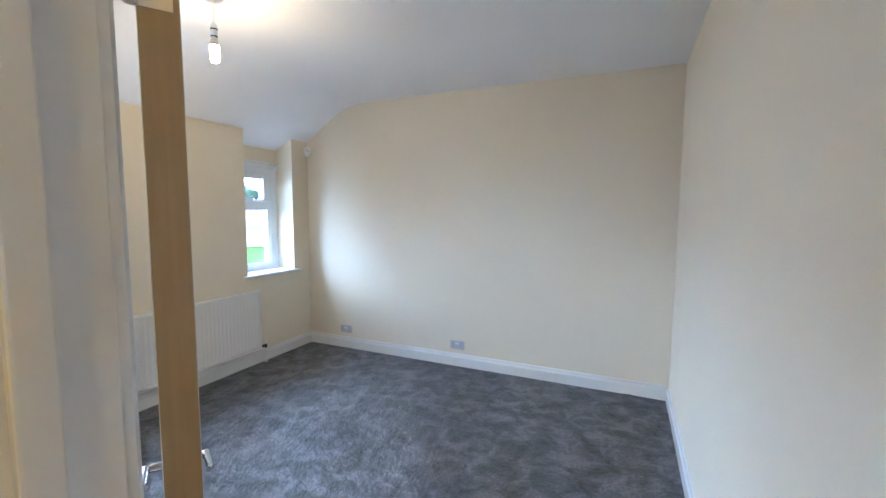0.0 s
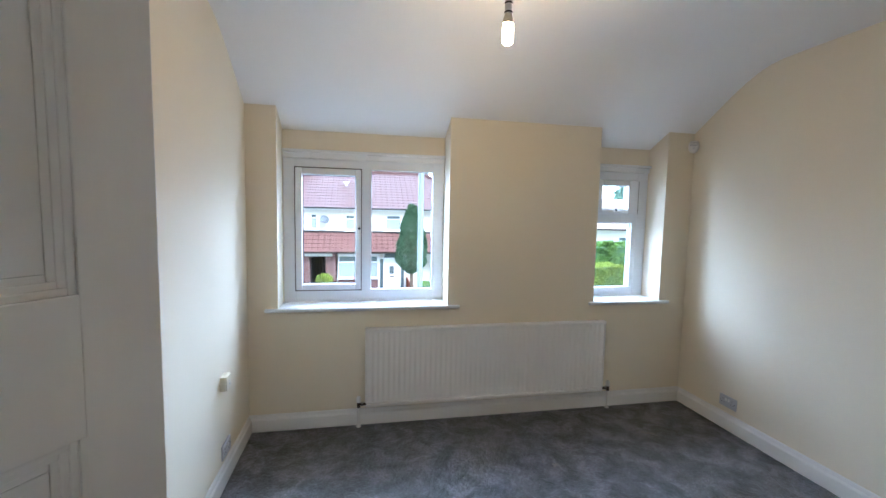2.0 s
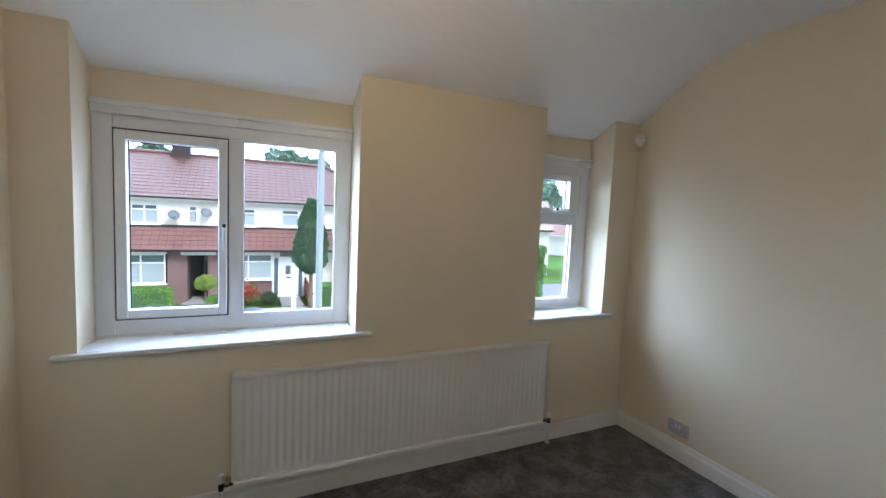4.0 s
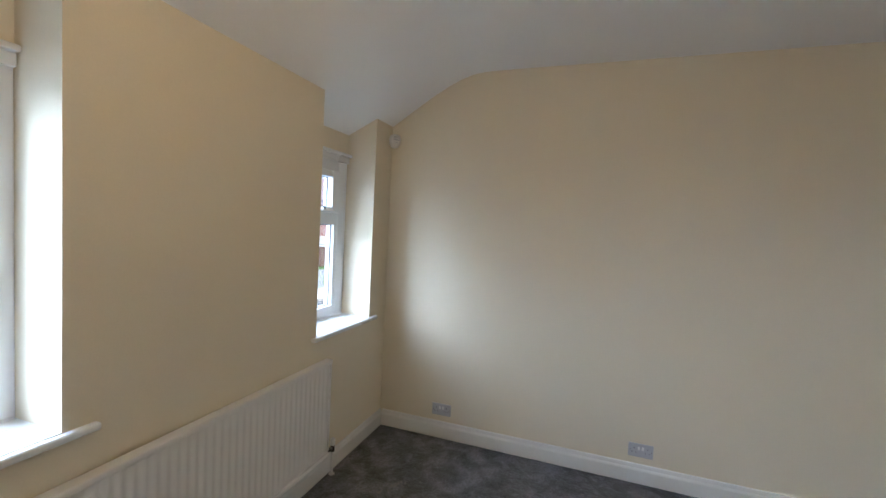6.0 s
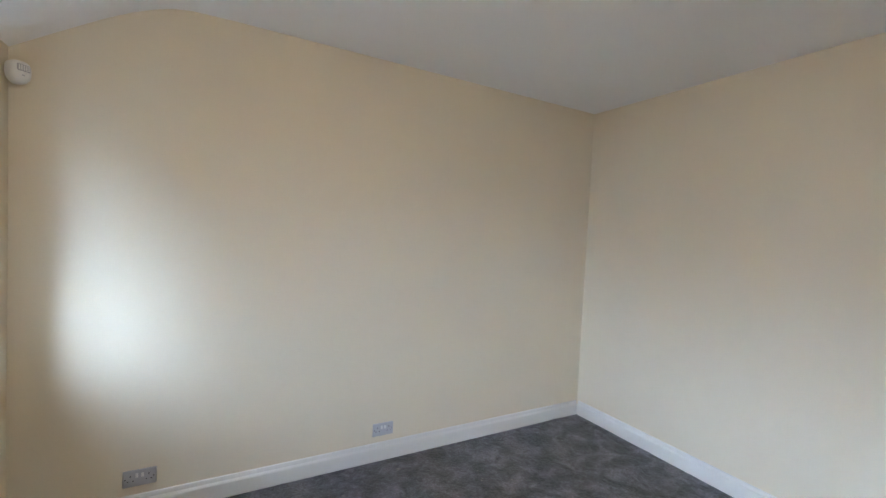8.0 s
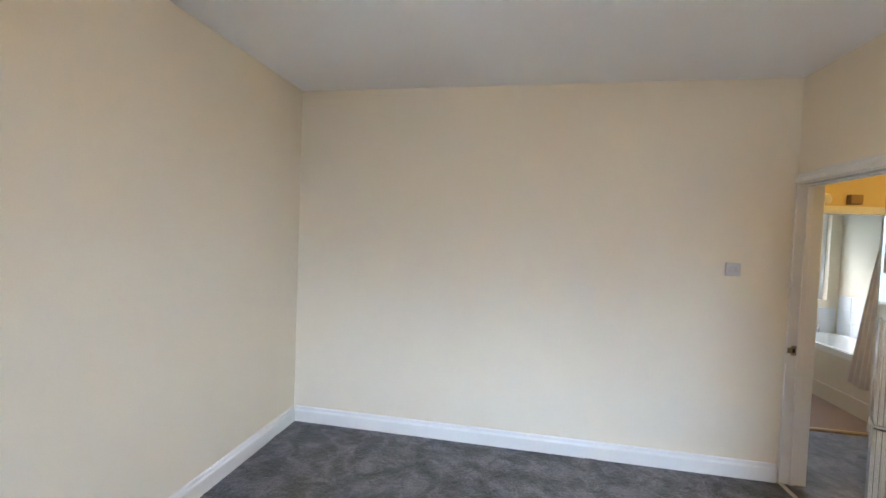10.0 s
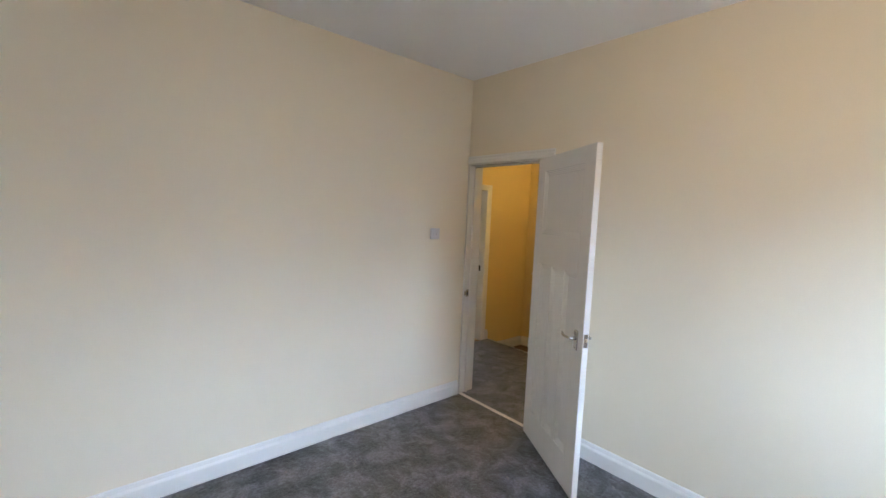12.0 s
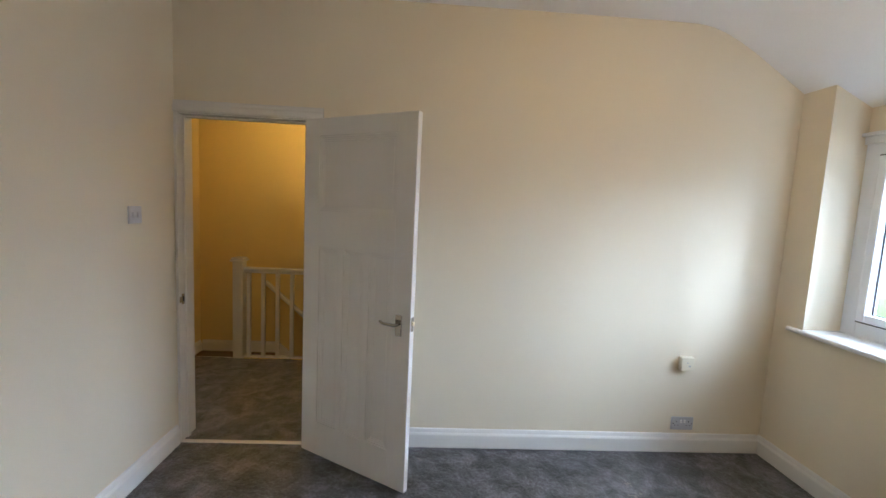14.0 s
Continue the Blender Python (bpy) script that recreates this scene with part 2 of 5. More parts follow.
BARK = material("grey_brown_bark", (0.16, 0.12, 0.09), 0.9, vary=0.25, fine=30, bump=0.6, dist=0.02)
PLATEYELLOW = material("yellow_plate", (0.62, 0.50, 0.06), 0.5, vary=0.03)
CARPAINT = material("dark_car_paint", (0.04, 0.055, 0.075), 0.3, coat=0.2, vary=0.05, bump=0)


# ---- building helpers ----
def box(bm, x0, x1, y0, y1, z0, z1, bevel=0.0, segments=2):
    r = bmesh.ops.create_cube(bm, size=1.0, matrix=Matrix.Translation(((x0 + x1) / 2, (y0 + y1) / 2, (z0 + z1) / 2)) @ Matrix.Diagonal((abs(x1 - x0), abs(y1 - y0), abs(z1 - z0), 1)))
    if bevel:
        edges = list({e for v in r["verts"] for e in v.link_edges})
        bmesh.ops.bevel(bm, geom=edges, offset=bevel, segments=segments, affect="EDGES", profile=0.5)
    return bm


def boxes(*rows, bevel=0.0):
    bm = bmesh.new()
    for r in rows:
        box(bm, *r, bevel=bevel)
    return bm


def rod(bm, a, b, r1, r2=None, n=16):
    a, b = Vector(a), Vector(b)
    m = Matrix.Translation((a + b) / 2) @ (b - a).to_track_quat("Z", "Y").to_matrix().to_4x4()
    bmesh.ops.create_cone(bm, cap_ends=True, segments=n, radius1=r1, radius2=r1 if r2 is None else r2, depth=(b - a).length, matrix=m)
    return bm


def lathe(bm, profile, centre=(0, 0, 0), n=24):
    """Turn a profile of (radius, height) round the upright through centre."""
    rings = []
    for r, z in profile:
        rings.append([bm.verts.new((centre[0] + max(r, 1e-4) * math.cos(2 * math.pi * k / n), centre[1] + max(r, 1e-4) * math.sin(2 * math.pi * k / n), centre[2] + z)) for k in range(n)])
    for a, b in zip(rings, rings[1:]):
        for k in range(n):
            bm.faces.new((a[k], a[(k + 1) % n], b[(k + 1) % n], b[k]))
    bm.faces.new(rings[0][::-1])
    bm.faces.new(rings[-1])
    return bm


def extrude_profile(bm, pts, axis, a, b):
    """Sweep a closed outline along x or y from a to b. pts: (across, up)."""
    def put(p, s):
        return (s, p[0], p[1]) if axis == "x" else (p[0], s, p[1])
    lo, hi = [bm.verts.new(put(p, a)) for p in pts], [bm.verts.new(put(p, b)) for p in pts]
    k = len(pts)
    for i in range(k):
        bm.faces.new((lo[i], lo[(i + 1) % k], hi[(i + 1) % k], hi[i]))
    bm.faces.new(lo[::-1])
    bm.faces.new(hi)
    bmesh.ops.recalc_face_normals(bm, faces=bm.faces[:])
    return bm


def mesh_of(name, bm, mat, smooth=False):
    me = bpy.data.meshes.new(name)
    bmesh.ops.recalc_face_normals(bm, faces=bm.faces[:])
    bm.to_mesh(me)
    bm.free()
    me.materials.append(mat)
    if smooth:
        me.shade_smooth()
        me.set_sharp_from_angle(angle=radians(35))
        for f in me.polygons:  # broad faces of bevelled boards stay flat
            if f.area > 0.0012 and max(abs(c) for c in f.normal) > 0.9999:
                f.use_smooth = False
    return me


def part(name, bm, mat, parent=None, label="", smooth=False):
    ob = new(name, mesh_of(name, bm, mat, smooth))
    ob.parent = parent
    if label:
        tagged(ob, label)
    return ob


def thing(name, label, category, m=None, group="", kind=""):
    ob = new(name)
    ob.empty_display_size = 0.1
    if m is not None:
        ob.matrix_world = m
    return tagged(ob, label, category, group, kind)


def structure(name, bm, mat, label, category="structure", smooth=False):
    return tagged(part(name, bm, mat, None, "", smooth), label, category, "", "structure")


def raw(name, verts, faces, mat, parent=None, label=""):
    me = bpy.data.meshes.new(name)
    me.from_pydata(verts, [], faces)
    me.materials.append(mat)
    ob = new(name, me)
    ob.parent = parent
    if label:
        tagged(ob, label)
    return ob


# ---- the bedroom's shell ----
E_, N_, H_ = 3.56, 3.757, 2.695
BACK = 3.985
structure("wall_north", boxes(
    (-0.13, 3.70, N_, 4.10, -3.4, 0.88),
    (-0.13, 0.205, N_, 4.10, 0.88, 2.8), (1.445, 2.69, N_, 4.10, 0.88, 2.8), (3.31, 3.70, N_, 4.10, 0.88, 2.8),
    (0.205, 1.445, BACK, 4.10, 2.035, 2.8), (2.69, 3.31, BACK, 4.10, 2.035, 2.8)), CREAM, "cream painted plaster wall with two deep window recesses", "wall")
structure("wall_east", boxes((E_, 3.70, -0.12, N_, -3.4, 2.8)), CREAM, "plain cream painted plaster wall", "wall")
structure("wall_south", boxes((0.0, E_, -0.12, 0.0, -3.4, 2.8)), CREAM, "plain cream painted plaster wall", "wall")
structure("wall_west", boxes((-0.13, 0.0, 0.805, N_, -3.4, 2.8), (-0.13, 0.0, 0.0, 0.805, 2.015, 2.8), (-0.13, 0.0, -1.07, 0.0, -3.4, 2.8)), CREAM, "cream painted plaster wall with a doorway", "wall")

bm = bmesh.new()
prof = [(-0.05, H_), (2.85, H_), (3.05, H_ - 0.004), (3.14, H_ - 0.018), (3.22, H_ - 0.045), (3.31, H_ - 0.086), (3.42, H_ - 0.148), (3.57, H_ - 0.245), (N_, 2.327), (BACK + 0.05, 2.188)]
prof += [(y, z + 0.06) for y, z in prof[::-1]]
extrude_profile(bm, prof, "x", -0.02, E_ + 0.02)
structure("ceiling", bm, CEILING, "white painted ceiling that slopes down to the windows", "ceiling", smooth=True)


def carpet(name, x0, x1, y0, y1, step, label):
    nx, ny = int((x1 - x0) / step), int((y1 - y0) / step)
    xs, ys = np.linspace(x0, x1, nx + 1), np.linspace(y0, y1, ny + 1)
    verts = []
    for x in xs:
        for y in ys:
            bend = noise.noise((x * 2.3, y * 2.3, 9.0)) * 1.6
            h = noise.noise((x * 4.6 + bend, y * 4.6 - bend, 0.3)) * 0.008 + noise.noise((x * 15 - bend, y * 15 + bend, 4.0)) * 0.0050 + random.uniform(-0.0034, 0.0034) - 0.004
            verts.append((x, y, h))
    faces = [(i * (ny + 1) + j, (i + 1) * (ny + 1) + j, (i + 1) * (ny + 1) + j + 1, i * (ny + 1) + j + 1) for i in range(nx) for j in range(ny)]
    ob = raw(name, verts, faces, CARPET)
    ob.data.shade_smooth()
    return tagged(ob, label, "carpet", "", "structure")


carpet("floor", 0.0, E_, 0.0, N_, 0.009, "charcoal grey cut-pile carpet with brushed pile marks")
carpet("floor_landing", -1.41, 0.0, -0.97, 2.6, 0.014, "charcoal grey cut-pile carpet on the landing")
structure("floor_slab", boxes((0.0, E_, 0.0, N_, -0.25, -0.012), (-1.41, 0.0, -0.97, 2.6, -0.25, -0.012)), PAVING, "plain floor slab under the carpets", "floor")

# skirting boards: plain board with a moulded top
SK = [(0, 0), (0.020, 0), (0.020, 0.084), (0.017, 0.094), (0.012, 0.099), (0.011, 0.110), (0.007, 0.120), (0, 0.123)]


def skirting(axis, a, b, at, side, name="baseboard"):
    bm = bmesh.new()
    extrude_profile(bm, [(at + side * d, z) for d, z in SK], axis, a, b)
    return structure(name, bm, GLOSS, "white gloss painted moulded skirting board", "skirting board", smooth=True)


skirting("x", 0.0, E_, N_, -1)
skirting("y", 0.02, N_ - 0.02, E_, -1)
skirting("x", 0.025, E_ - 0.02, 0.0, 1)
skirting("y", 0.852, N_ - 0.02, 0.0, 1)
# short replaced length of skirting near the corner
part_bm = boxes((3.545 - 0.012, 3.545 - 0.003, 0.12, 0.42, 0.114, 0.128), bevel=0.003)
structure("trim", part_bm, GLOSS, "white painted strip capping the skirting board", "trim")


# ---- windows ----
def bar_frame(bm, x0, x1, z0, z1, y0, y1, w, bevel=0.006):
    box(bm, x0, x0 + w[0], y0, y1, z0, z1, bevel)
    box(bm, x1 - w[1], x1, y0, y1, z0, z1, bevel)
    box(bm, x0 + w[0] - 0.001, x1 - w[1] + 0.001, y0 + 0.0005, y1, z0, z0 + w[2], bevel)
    box(bm, x0 + w[0] - 0.001, x1 - w[1] + 0.001, y0 + 0.0005, y1, z1 - w[3], z1, bevel)
    return bm


def pane(parent, x0, x1, z0, z1, y, seal=0.009):
    ob = part("pane", boxes((x0 - 0.004, x1 + 0.004, y, y + 0.005, z0 - 0.004, z1 + 0.004)), GLASS, parent, "clear double glazed pane")
    ob.visible_shadow = False
    bm = bmesh.new()
    bar_frame(bm, x0 - 0.004, x1 + 0.004, z0 - 0.004, z1 + 0.004, y - 0.006, y - 0.0005, (seal,) * 4, 0.0)
    part("gasket", bm, SEAL, parent, "black rubber glazing gasket")
    return ob


def window_handle(parent, x, y, z, upright=True):
    h = part("handle", rod(bmesh.new(), (x, y - 0.004, z), (x, y - 0.028, z), 0.011), PLASTIC, parent, "white lever window handle", True)
    bm = bmesh.new()
    if upright:
        box(bm, x - 0.011, x + 0.011, y - 0.006, y, z - 0.045, z + 0.035, 0.004)
        rod(bm, (x, y - 0.030, z + 0.012), (x + 0.004, y - 0.036, z - 0.115), 0.011, 0.007, 10)
    else:
        box(bm, x - 0.05, x + 0.05, y - 0.006, y, z - 0.010, z + 0.010, 0.004)
        rod(bm, (x - 0.012, y - 0.030, z), (x + 0.105, y - 0.038, z - 0.004), 0.010, 0.006, 10)
    part("lever", bm, PLASTIC, h, "", True)
    part("lock_button", rod(bmesh.new(), (x, y - 0.028, z + 0.010), (x, y - 0.043, z + 0.010), 0.010), SEAL, h, "dark key lock button")


YF = BACK + 0.002
w1 = thing("window_1", "white framed double glazed window with an opening side sash", "window", kind="structure")
bm = bmesh.new()
box(bm, 0.205, 0.290, YF, 4.055, 0.905, 2.033, 0.005)
box(bm, 1.357, 1.445, YF, 4.055, 0.905, 2.033, 0.005)
box(bm, 0.790, 0.861, YF, 4.055, 0.985, 1.942, 0.005)
box(bm, 0.289, 1.358, YF + 0.001, 4.055, 0.905, 0.990, 0.005)
box(bm, 0.289, 1.358, YF + 0.001, 4.055, 1.940, 2.033, 0.005)
part("window_frame", bm, UPVC, w1, "", True)
sash = part("sash", bar_frame(bmesh.new(), 0.296, 0.785, 0.995, 1.934, YF - 0.020, 4.045, (0.049, 0.042, 0.046, 0.050), 0.007), UPVC, w1, "white opening casement sash", True)
part("sash_seal", bar_frame(bmesh.new(), 0.288, 0.792, 0.986, 1.942, YF - 0.004, YF + 0.02, (0.007,) * 4, 0.0), GREYSEAL, w1, "dark gap and seal round the sash")
pane(sash, 0.345, 0.743, 1.041, 1.884, 4.018)
pane(w1, 0.861, 1.357, 0.990, 1.940, 4.018, 0.012)
window_handle(sash, 0.772, YF - 0.020, 1.47)
part("beading", bar_frame(bmesh.new(), 0.855, 1.363, 0.984, 1.946, YF - 0.004, YF + 0.02, (0.012,) * 4, 0.004), UPVC, w1, "", True)

w2 = thing("window_2", "narrow white framed window with a top opening light", "window", kind="structure")
bm = bmesh.new()
box(bm, 2.690, 2.790, YF, 4.055, 0.905, 2.033, 0.005)
box(bm, 3.210, 3.310, YF, 4.055, 0.905, 2.033, 0.005)
box(bm, 2.789, 3.211, YF + 0.001, 4.055, 0.905, 0.985, 0.005)
box(bm, 2.789, 3.211, YF + 0.001, 4.055, 1.560, 1.640, 0.005)
box(bm, 2.789, 3.211, YF + 0.001, 4.055, 1.935, 2.033, 0.005)
box(bm, 3.170, 3.2105, YF + 0.001, 4.055, 0.984, 1.561, 0.005)
part("window_frame", bm, UPVC, w2, "", True)
toplight = part("top_light", bar_frame(bmesh.new(), 2.790, 3.210, 1.640, 1.932, YF - 0.020, 4.045, (0.068, 0.098, 0.042, 0.046), 0.007), UPVC, w2, "white top hung opening light", True)
part("sash_seal", boxes((2.783, 2.790, YF - 0.003, YF + 0.02, 1.642, 1.930), (3.210, 3.223, YF - 0.003, YF + 0.02, 1.642, 1.930)), SEAL, w2, "dark gap and seal round the light")
pane(toplight, 2.858, 3.112, 1.682, 1.886, 4.018)
pane(w2, 2.790, 3.170, 0.985, 1.560, 4.018)
window_handle(toplight, 2.97, YF - 0.020, 1.662, False)

for x0, x1 in ((0.205, 1.445), (2.69, 3.31)):
    bm = bmesh.new()
    box(bm, x0 + 0.002, x1 - 0.002, BACK - 0.042, BACK, 2.046, 2.068, 0.005)
    box(bm, x0 + 0.002, x1 - 0.002, BACK - 0.018, BACK, 2.004, 2.047, 0.004)
    structure("trim", bm, SILLPAINT, "white painted batten over the window", "trim", smooth=True)
for x0, x1, e0, e1 in ((0.205, 1.445, 0.115, 1.540), (2.69, 3.31, 2.640, 3.395)):
    bm = bmesh.new()
    box(bm, x0 + 0.001, x1 - 0.001, N_ - 0.001, 4.05, 0.878, 0.905)
    box(bm, e0, e1, N_ - 0.030, N_, 0.878, 0.9045, 0.009, 3)
    structure("window_sill", bm, SILLPAINT, "white painted window sill with a rounded nosing", "window sill", smooth=True)
    # sealant fillet where sill and frame meet
    structure("trim", boxes((x0 + 0.004, x1 - 0.004, YF - 0.008, YF + 0.004, 0.903, 0.912), bevel=0.003), UPVC, "white sealant bead along the window frame", "trim")


# ---- doorway and door ----
bm = bmesh.new()
box(bm, -0.150, 0.012, 0.0015, 0.020, 0.0, 2.012, 0.003)
box(bm, -0.150, 0.004, 0.786, 0.8045, 0.0, 2.012, 0.003)
box(bm, -0.150, 0.004, 0.0195, 0.7865, 1.994, 2.0125, 0.003)
box(bm, -0.075, -0.045, 0.020, 0.032, 0.0, 1.994, 0.003)
box(bm, -0.075, -0.045, 0.774, 0.786, 0.0, 1.994, 0.003)
box(bm, -0.075, -0.045, 0.032, 0.774, 1.982, 1.994, 0.003)
frame_1 = structure("door_frame", bm, GLOSS, "white gloss painted door lining and stops", "door frame", smooth=True)
ARCH = [(0.0, 0.0), (0.0, 0.012), (0.008, 0.020), (0.030, 0.020), (0.040, 0.014), (0.052, 0.014), (0.060, 0.008), (0.060, 0.0)]


def architrave_up(y0, y1, x, side, z1, name="trim"):
    bm = bmesh.new()
    s = 1 if y1 > y0 else -1
    w = abs(y1 - y0) / 0.060
    lo, hi = [], []
    for d, t in ARCH:
        lo.append(bm.verts.new((x + side * t, y0 + s * d * w, 0.0)))
        hi.append(bm.verts.new((x + side * t, y0 + s * d * w, z1)))
    k = len(ARCH)
    for i in range(k):
        bm.faces.new((lo[i], lo[(i + 1) % k], hi[(i + 1) % k], hi[i]))
    bm.faces.new(lo)
    bm.faces.new(hi)
    return structure(name, bm, GLOSS, "white gloss moulded architrave beside the doorway", "architrave", smooth=True)


architrave_up(0.788, 0.848, 0.001, 1, 1.999)
architrave_up(0.788, 0.848, -0.131, -1, 1.999)
bm = bmesh.new()
extrude_profile(bm, [(0.001 + t, 2.000 + d * 1.15) for d, t in ARCH], "y", 0.002, 0.852)
structure("trim", bm, GLOSS, "white gloss moulded architrave over the doorway", "architrave", smooth=True)
bm = bmesh.new()
extrude_profile(bm, [(-0.131 - t, 2.000 + d * 1.15) for d, t in ARCH], "y", -0.06, 0.852)
structure("trim", bm, GLOSS, "white gloss moulded architrave over the doorway", "architrave", smooth=True)
bm = bmesh.new()
extrude_profile(bm, [(-0.016, 0.002), (-0.012, 0.008), (-0.004, 0.011), (0.004, 0.011), (0.012, 0.008), (0.016, 0.002)], "y", 0.021, 0.785)
structure("threshold_bar", bm, PALEBAR, "pale metal carpet bar across the doorway", "threshold", smooth=True)
keep = thing("strike_plate", "chrome strike plate on the white door lining", "strike plate", kind="structure")
part("plate", boxes((-0.043, -0.012, 0.0195, 0.0225, 0.868, 0.932), bevel=0.001), CHROME, keep)
part("mortise", boxes((-0.034, -0.020, 0.0222, 0.0232, 0.885, 0.915)), DARKHOLE, keep, "dark latch hole")
part("lip", boxes((-0.012, 0.010, 0.0198, 0.0235, 0.882, 0.918), bevel=0.001), CHROME, keep)

DW, DH, DT = 0.762, 1.981, 0.035
hinge = Vector((0.062, 0.765, 0.009))
ang = math.atan2(0.85175, 0.52395)
# the door's own axes: x along the leaf from hinge to latch, y into its thickness, z up
door = thing("door_1", "white gloss four panel door standing wide open", "door", Matrix.Translation(hinge) @ Matrix.Rotation(ang, 4, "Z"), kind="structure")
PANELS = [(0.112, 0.648, 1.470, 1.885), (0.122, 0.272, 0.205, 1.262), (0.306, 0.456, 0.205, 1.262), (0.490, 0.640, 0.205, 1.262)]
bm = bmesh.new()
bv = 0.0025
box(bm, 0.0, 0.112, 0, DT, 0, DH, bv)
box(bm, 0.648, DW, 0, DT, 0, DH, bv)
box(bm, 0.111, 0.649, 0, DT, 1.885, DH, bv)
box(bm, 0.111, 0.649, 0, DT, 1.262, 1.470, bv)
box(bm, 0.111, 0.649, 0, DT, 0.0, 0.205, bv)
for a, b in ((0.111, 0.122), (0.272, 0.306), (0.456, 0.490), (0.640, 0.649)):
    box(bm, a, b, 0, DT, 0.204, 1.263, 0.0)
part("stiles_and_rails", bm, DOORGLOSS, door, "", True)
# thin brown facing over the leaf's hinge edge, with upright streaks
part("hinge_edge", boxes((-0.0015, 0.0012, 0.0008, DT - 0.0008, 0.001, DH - 0.001)), EDGEBROWN, door, "brown strip along the hinge edge")
for x0, x1, z0, z1 in PANELS:
    p = part("panel", boxes((x0 - 0.004, x1 + 0.004, 0.014, DT - 0.014, z0 - 0.004, z1 + 0.004)), DOORGLOSS, door, "recessed flat panel")
    bm = bmesh.new()
    for y0, y1, k in ((0.0045, 0.0145, 0.012), (0.0080, 0.0145, 0.022), (0.0112, 0.0145, 0.032), (DT - 0.0145, DT - 0.0045, 0.012), (DT - 0.0145, DT - 0.0080, 0.022), (DT - 0.0145, DT - 0.0112, 0.032)):
        bar_frame(bm, x0 - 0.001, x1 + 0.001, z0 - 0.001, z1 + 0.001, y0, y1, (k,) * 4, 0.003)
    part("moulding", bm, DOORGLOSS, p, "stepped moulding round the panel", True)


def lever_set(parent, face, side):
    """Latch plate and lever on one face of the door. side: -1 or 1, the way that the face looks along y."""
    x, z = 0.692, 0.910
    y0 = face
    bm = bmesh.new()
    box(bm, x - 0.020, x + 0.020, min(y0, y0 + side * 0.008), max(y0, y0 + side * 0.008), z - 0.062, z + 0.050, 0.003)
    h = part("door_handle", bm, CHROME, parent, "polished chrome lever handle on a back plate", True)
    bm = bmesh.new()
    rod(bm, (x, y0 + side * 0.008, z + 0.004), (x, y0 + side * 0.045, z + 0.004), 0.010, 0.008)
    rod(bm, (x + 0.006, y0 + side * 0.045, z + 0.004), (x - 0.070, y0 + side * 0.048, z + 0.004), 0.009, 0.0075)
    rod(bm, (x - 0.068, y0 + side * 0.048, z + 0.004), (x - 0.092, y0 + side * 0.044, z + 0.012), 0.0078, 0.006)
    part("lever", bm, CHROME, h, "", True)
    for dz in (-0.050, 0.040):
        part("screw", rod(bmesh.new(), (x, y0 + side * 0.008, z + dz), (x, y0 + side * 0.0095, z + dz), 0.004, n=10), CHROME, h)


lever_set(door, 0.0, -1)
lever_set(door, DT, 1)
lp = part("latch_plate", boxes((DW - 0.001, DW + 0.002, 0.006, 0.029, 0.880, 0.955), bevel=0.001), CHROME, door, "chrome latch plate on the door edge")
part("latch_bolt", boxes((DW + 0.001, DW + 0.012, 0.011, 0.024, 0.912, 0.932), bevel=0.003), BRASS, lp, "brass latch bolt")
for z in (0.20, 0.95, 1.72):
    hg = part("hinge", rod(bmesh.new(), (-0.004, DT + 0.004, z), (-0.004, DT + 0.004, z + 0.09), 0.006, n=12), GLOSS, door, "white painted butt hinge", True)
    part("leaf", boxes((-0.0022, 0.001, 0.006, DT + 0.002, z, z + 0.09)), GLOSS, hg)


# ---- radiator ----
RX0, RX1, RZ0, RZ1, RY = 0.826, 2.782, 0.150, 0.752, 3.702
rad = thing("radiator", "long white enamelled panel radiator under the windows", "radiator", Matrix.Translation((RX0, RY, 0)))
W = RX1 - RX0
n_rib = 48
pitch = (W - 0.04) / n_rib
pts = []
for i in range(n_rib):
    a = 0.02 + i * pitch
    pts += [(a + pitch * u / 8, 0.0086 + 0.0020 * math.cos(2 * math.pi * u / 8)) for u in range(8)]
pts = [(0.0, 0.010)] + pts + [(W, 0.010)]
verts, faces = [], []
for z in (RZ0 + 0.012, RZ1 - 0.026):
    verts += [(x, y, z) for x, y in pts]
k = len(pts)
faces += [(i, i + 1, k + i + 1, k + i) for i in range(k - 1)]
ribs = raw("front_panel", verts, faces, RADPAINT, rad, "vertically ribbed steel front panel")
for f in ribs.data.polygons:
    f.use_smooth = True
part("body", boxes((0.0, W, 0.0115, 0.042, RZ0 + 0.010, RZ1 - 0.022), bevel=0.004), RADPAINT, rad, "", True)
part("top_cover", boxes((-0.006, W + 0.006, -0.006, 0.046, RZ1 - 0.028, RZ1), bevel=0.008), RADPAINT, rad, "rounded top cover", True)
part("bottom_rail", boxes((0.0, W, -0.004, 0.020, RZ0, RZ0 + 0.026), bevel=0.007), RADPAINT, rad, "", True)
part("side_cover", boxes((-0.005, 0.006, 0.002, 0.043, RZ0 + 0.006, RZ1 - 0.028), bevel=0.002), RADPAINT, rad)
part("side_cover", boxes((W - 0.006, W + 0.005, 0.002, 0.043, RZ0 + 0.006, RZ1 - 0.028), bevel=0.002), RADPAINT, rad)
for x in (0.25, W - 0.25):
    part("bracket", boxes((x - 0.03, x + 0.03, 0.040, N_ - RY, 0.30, 0.62)), RADPAINT, rad)
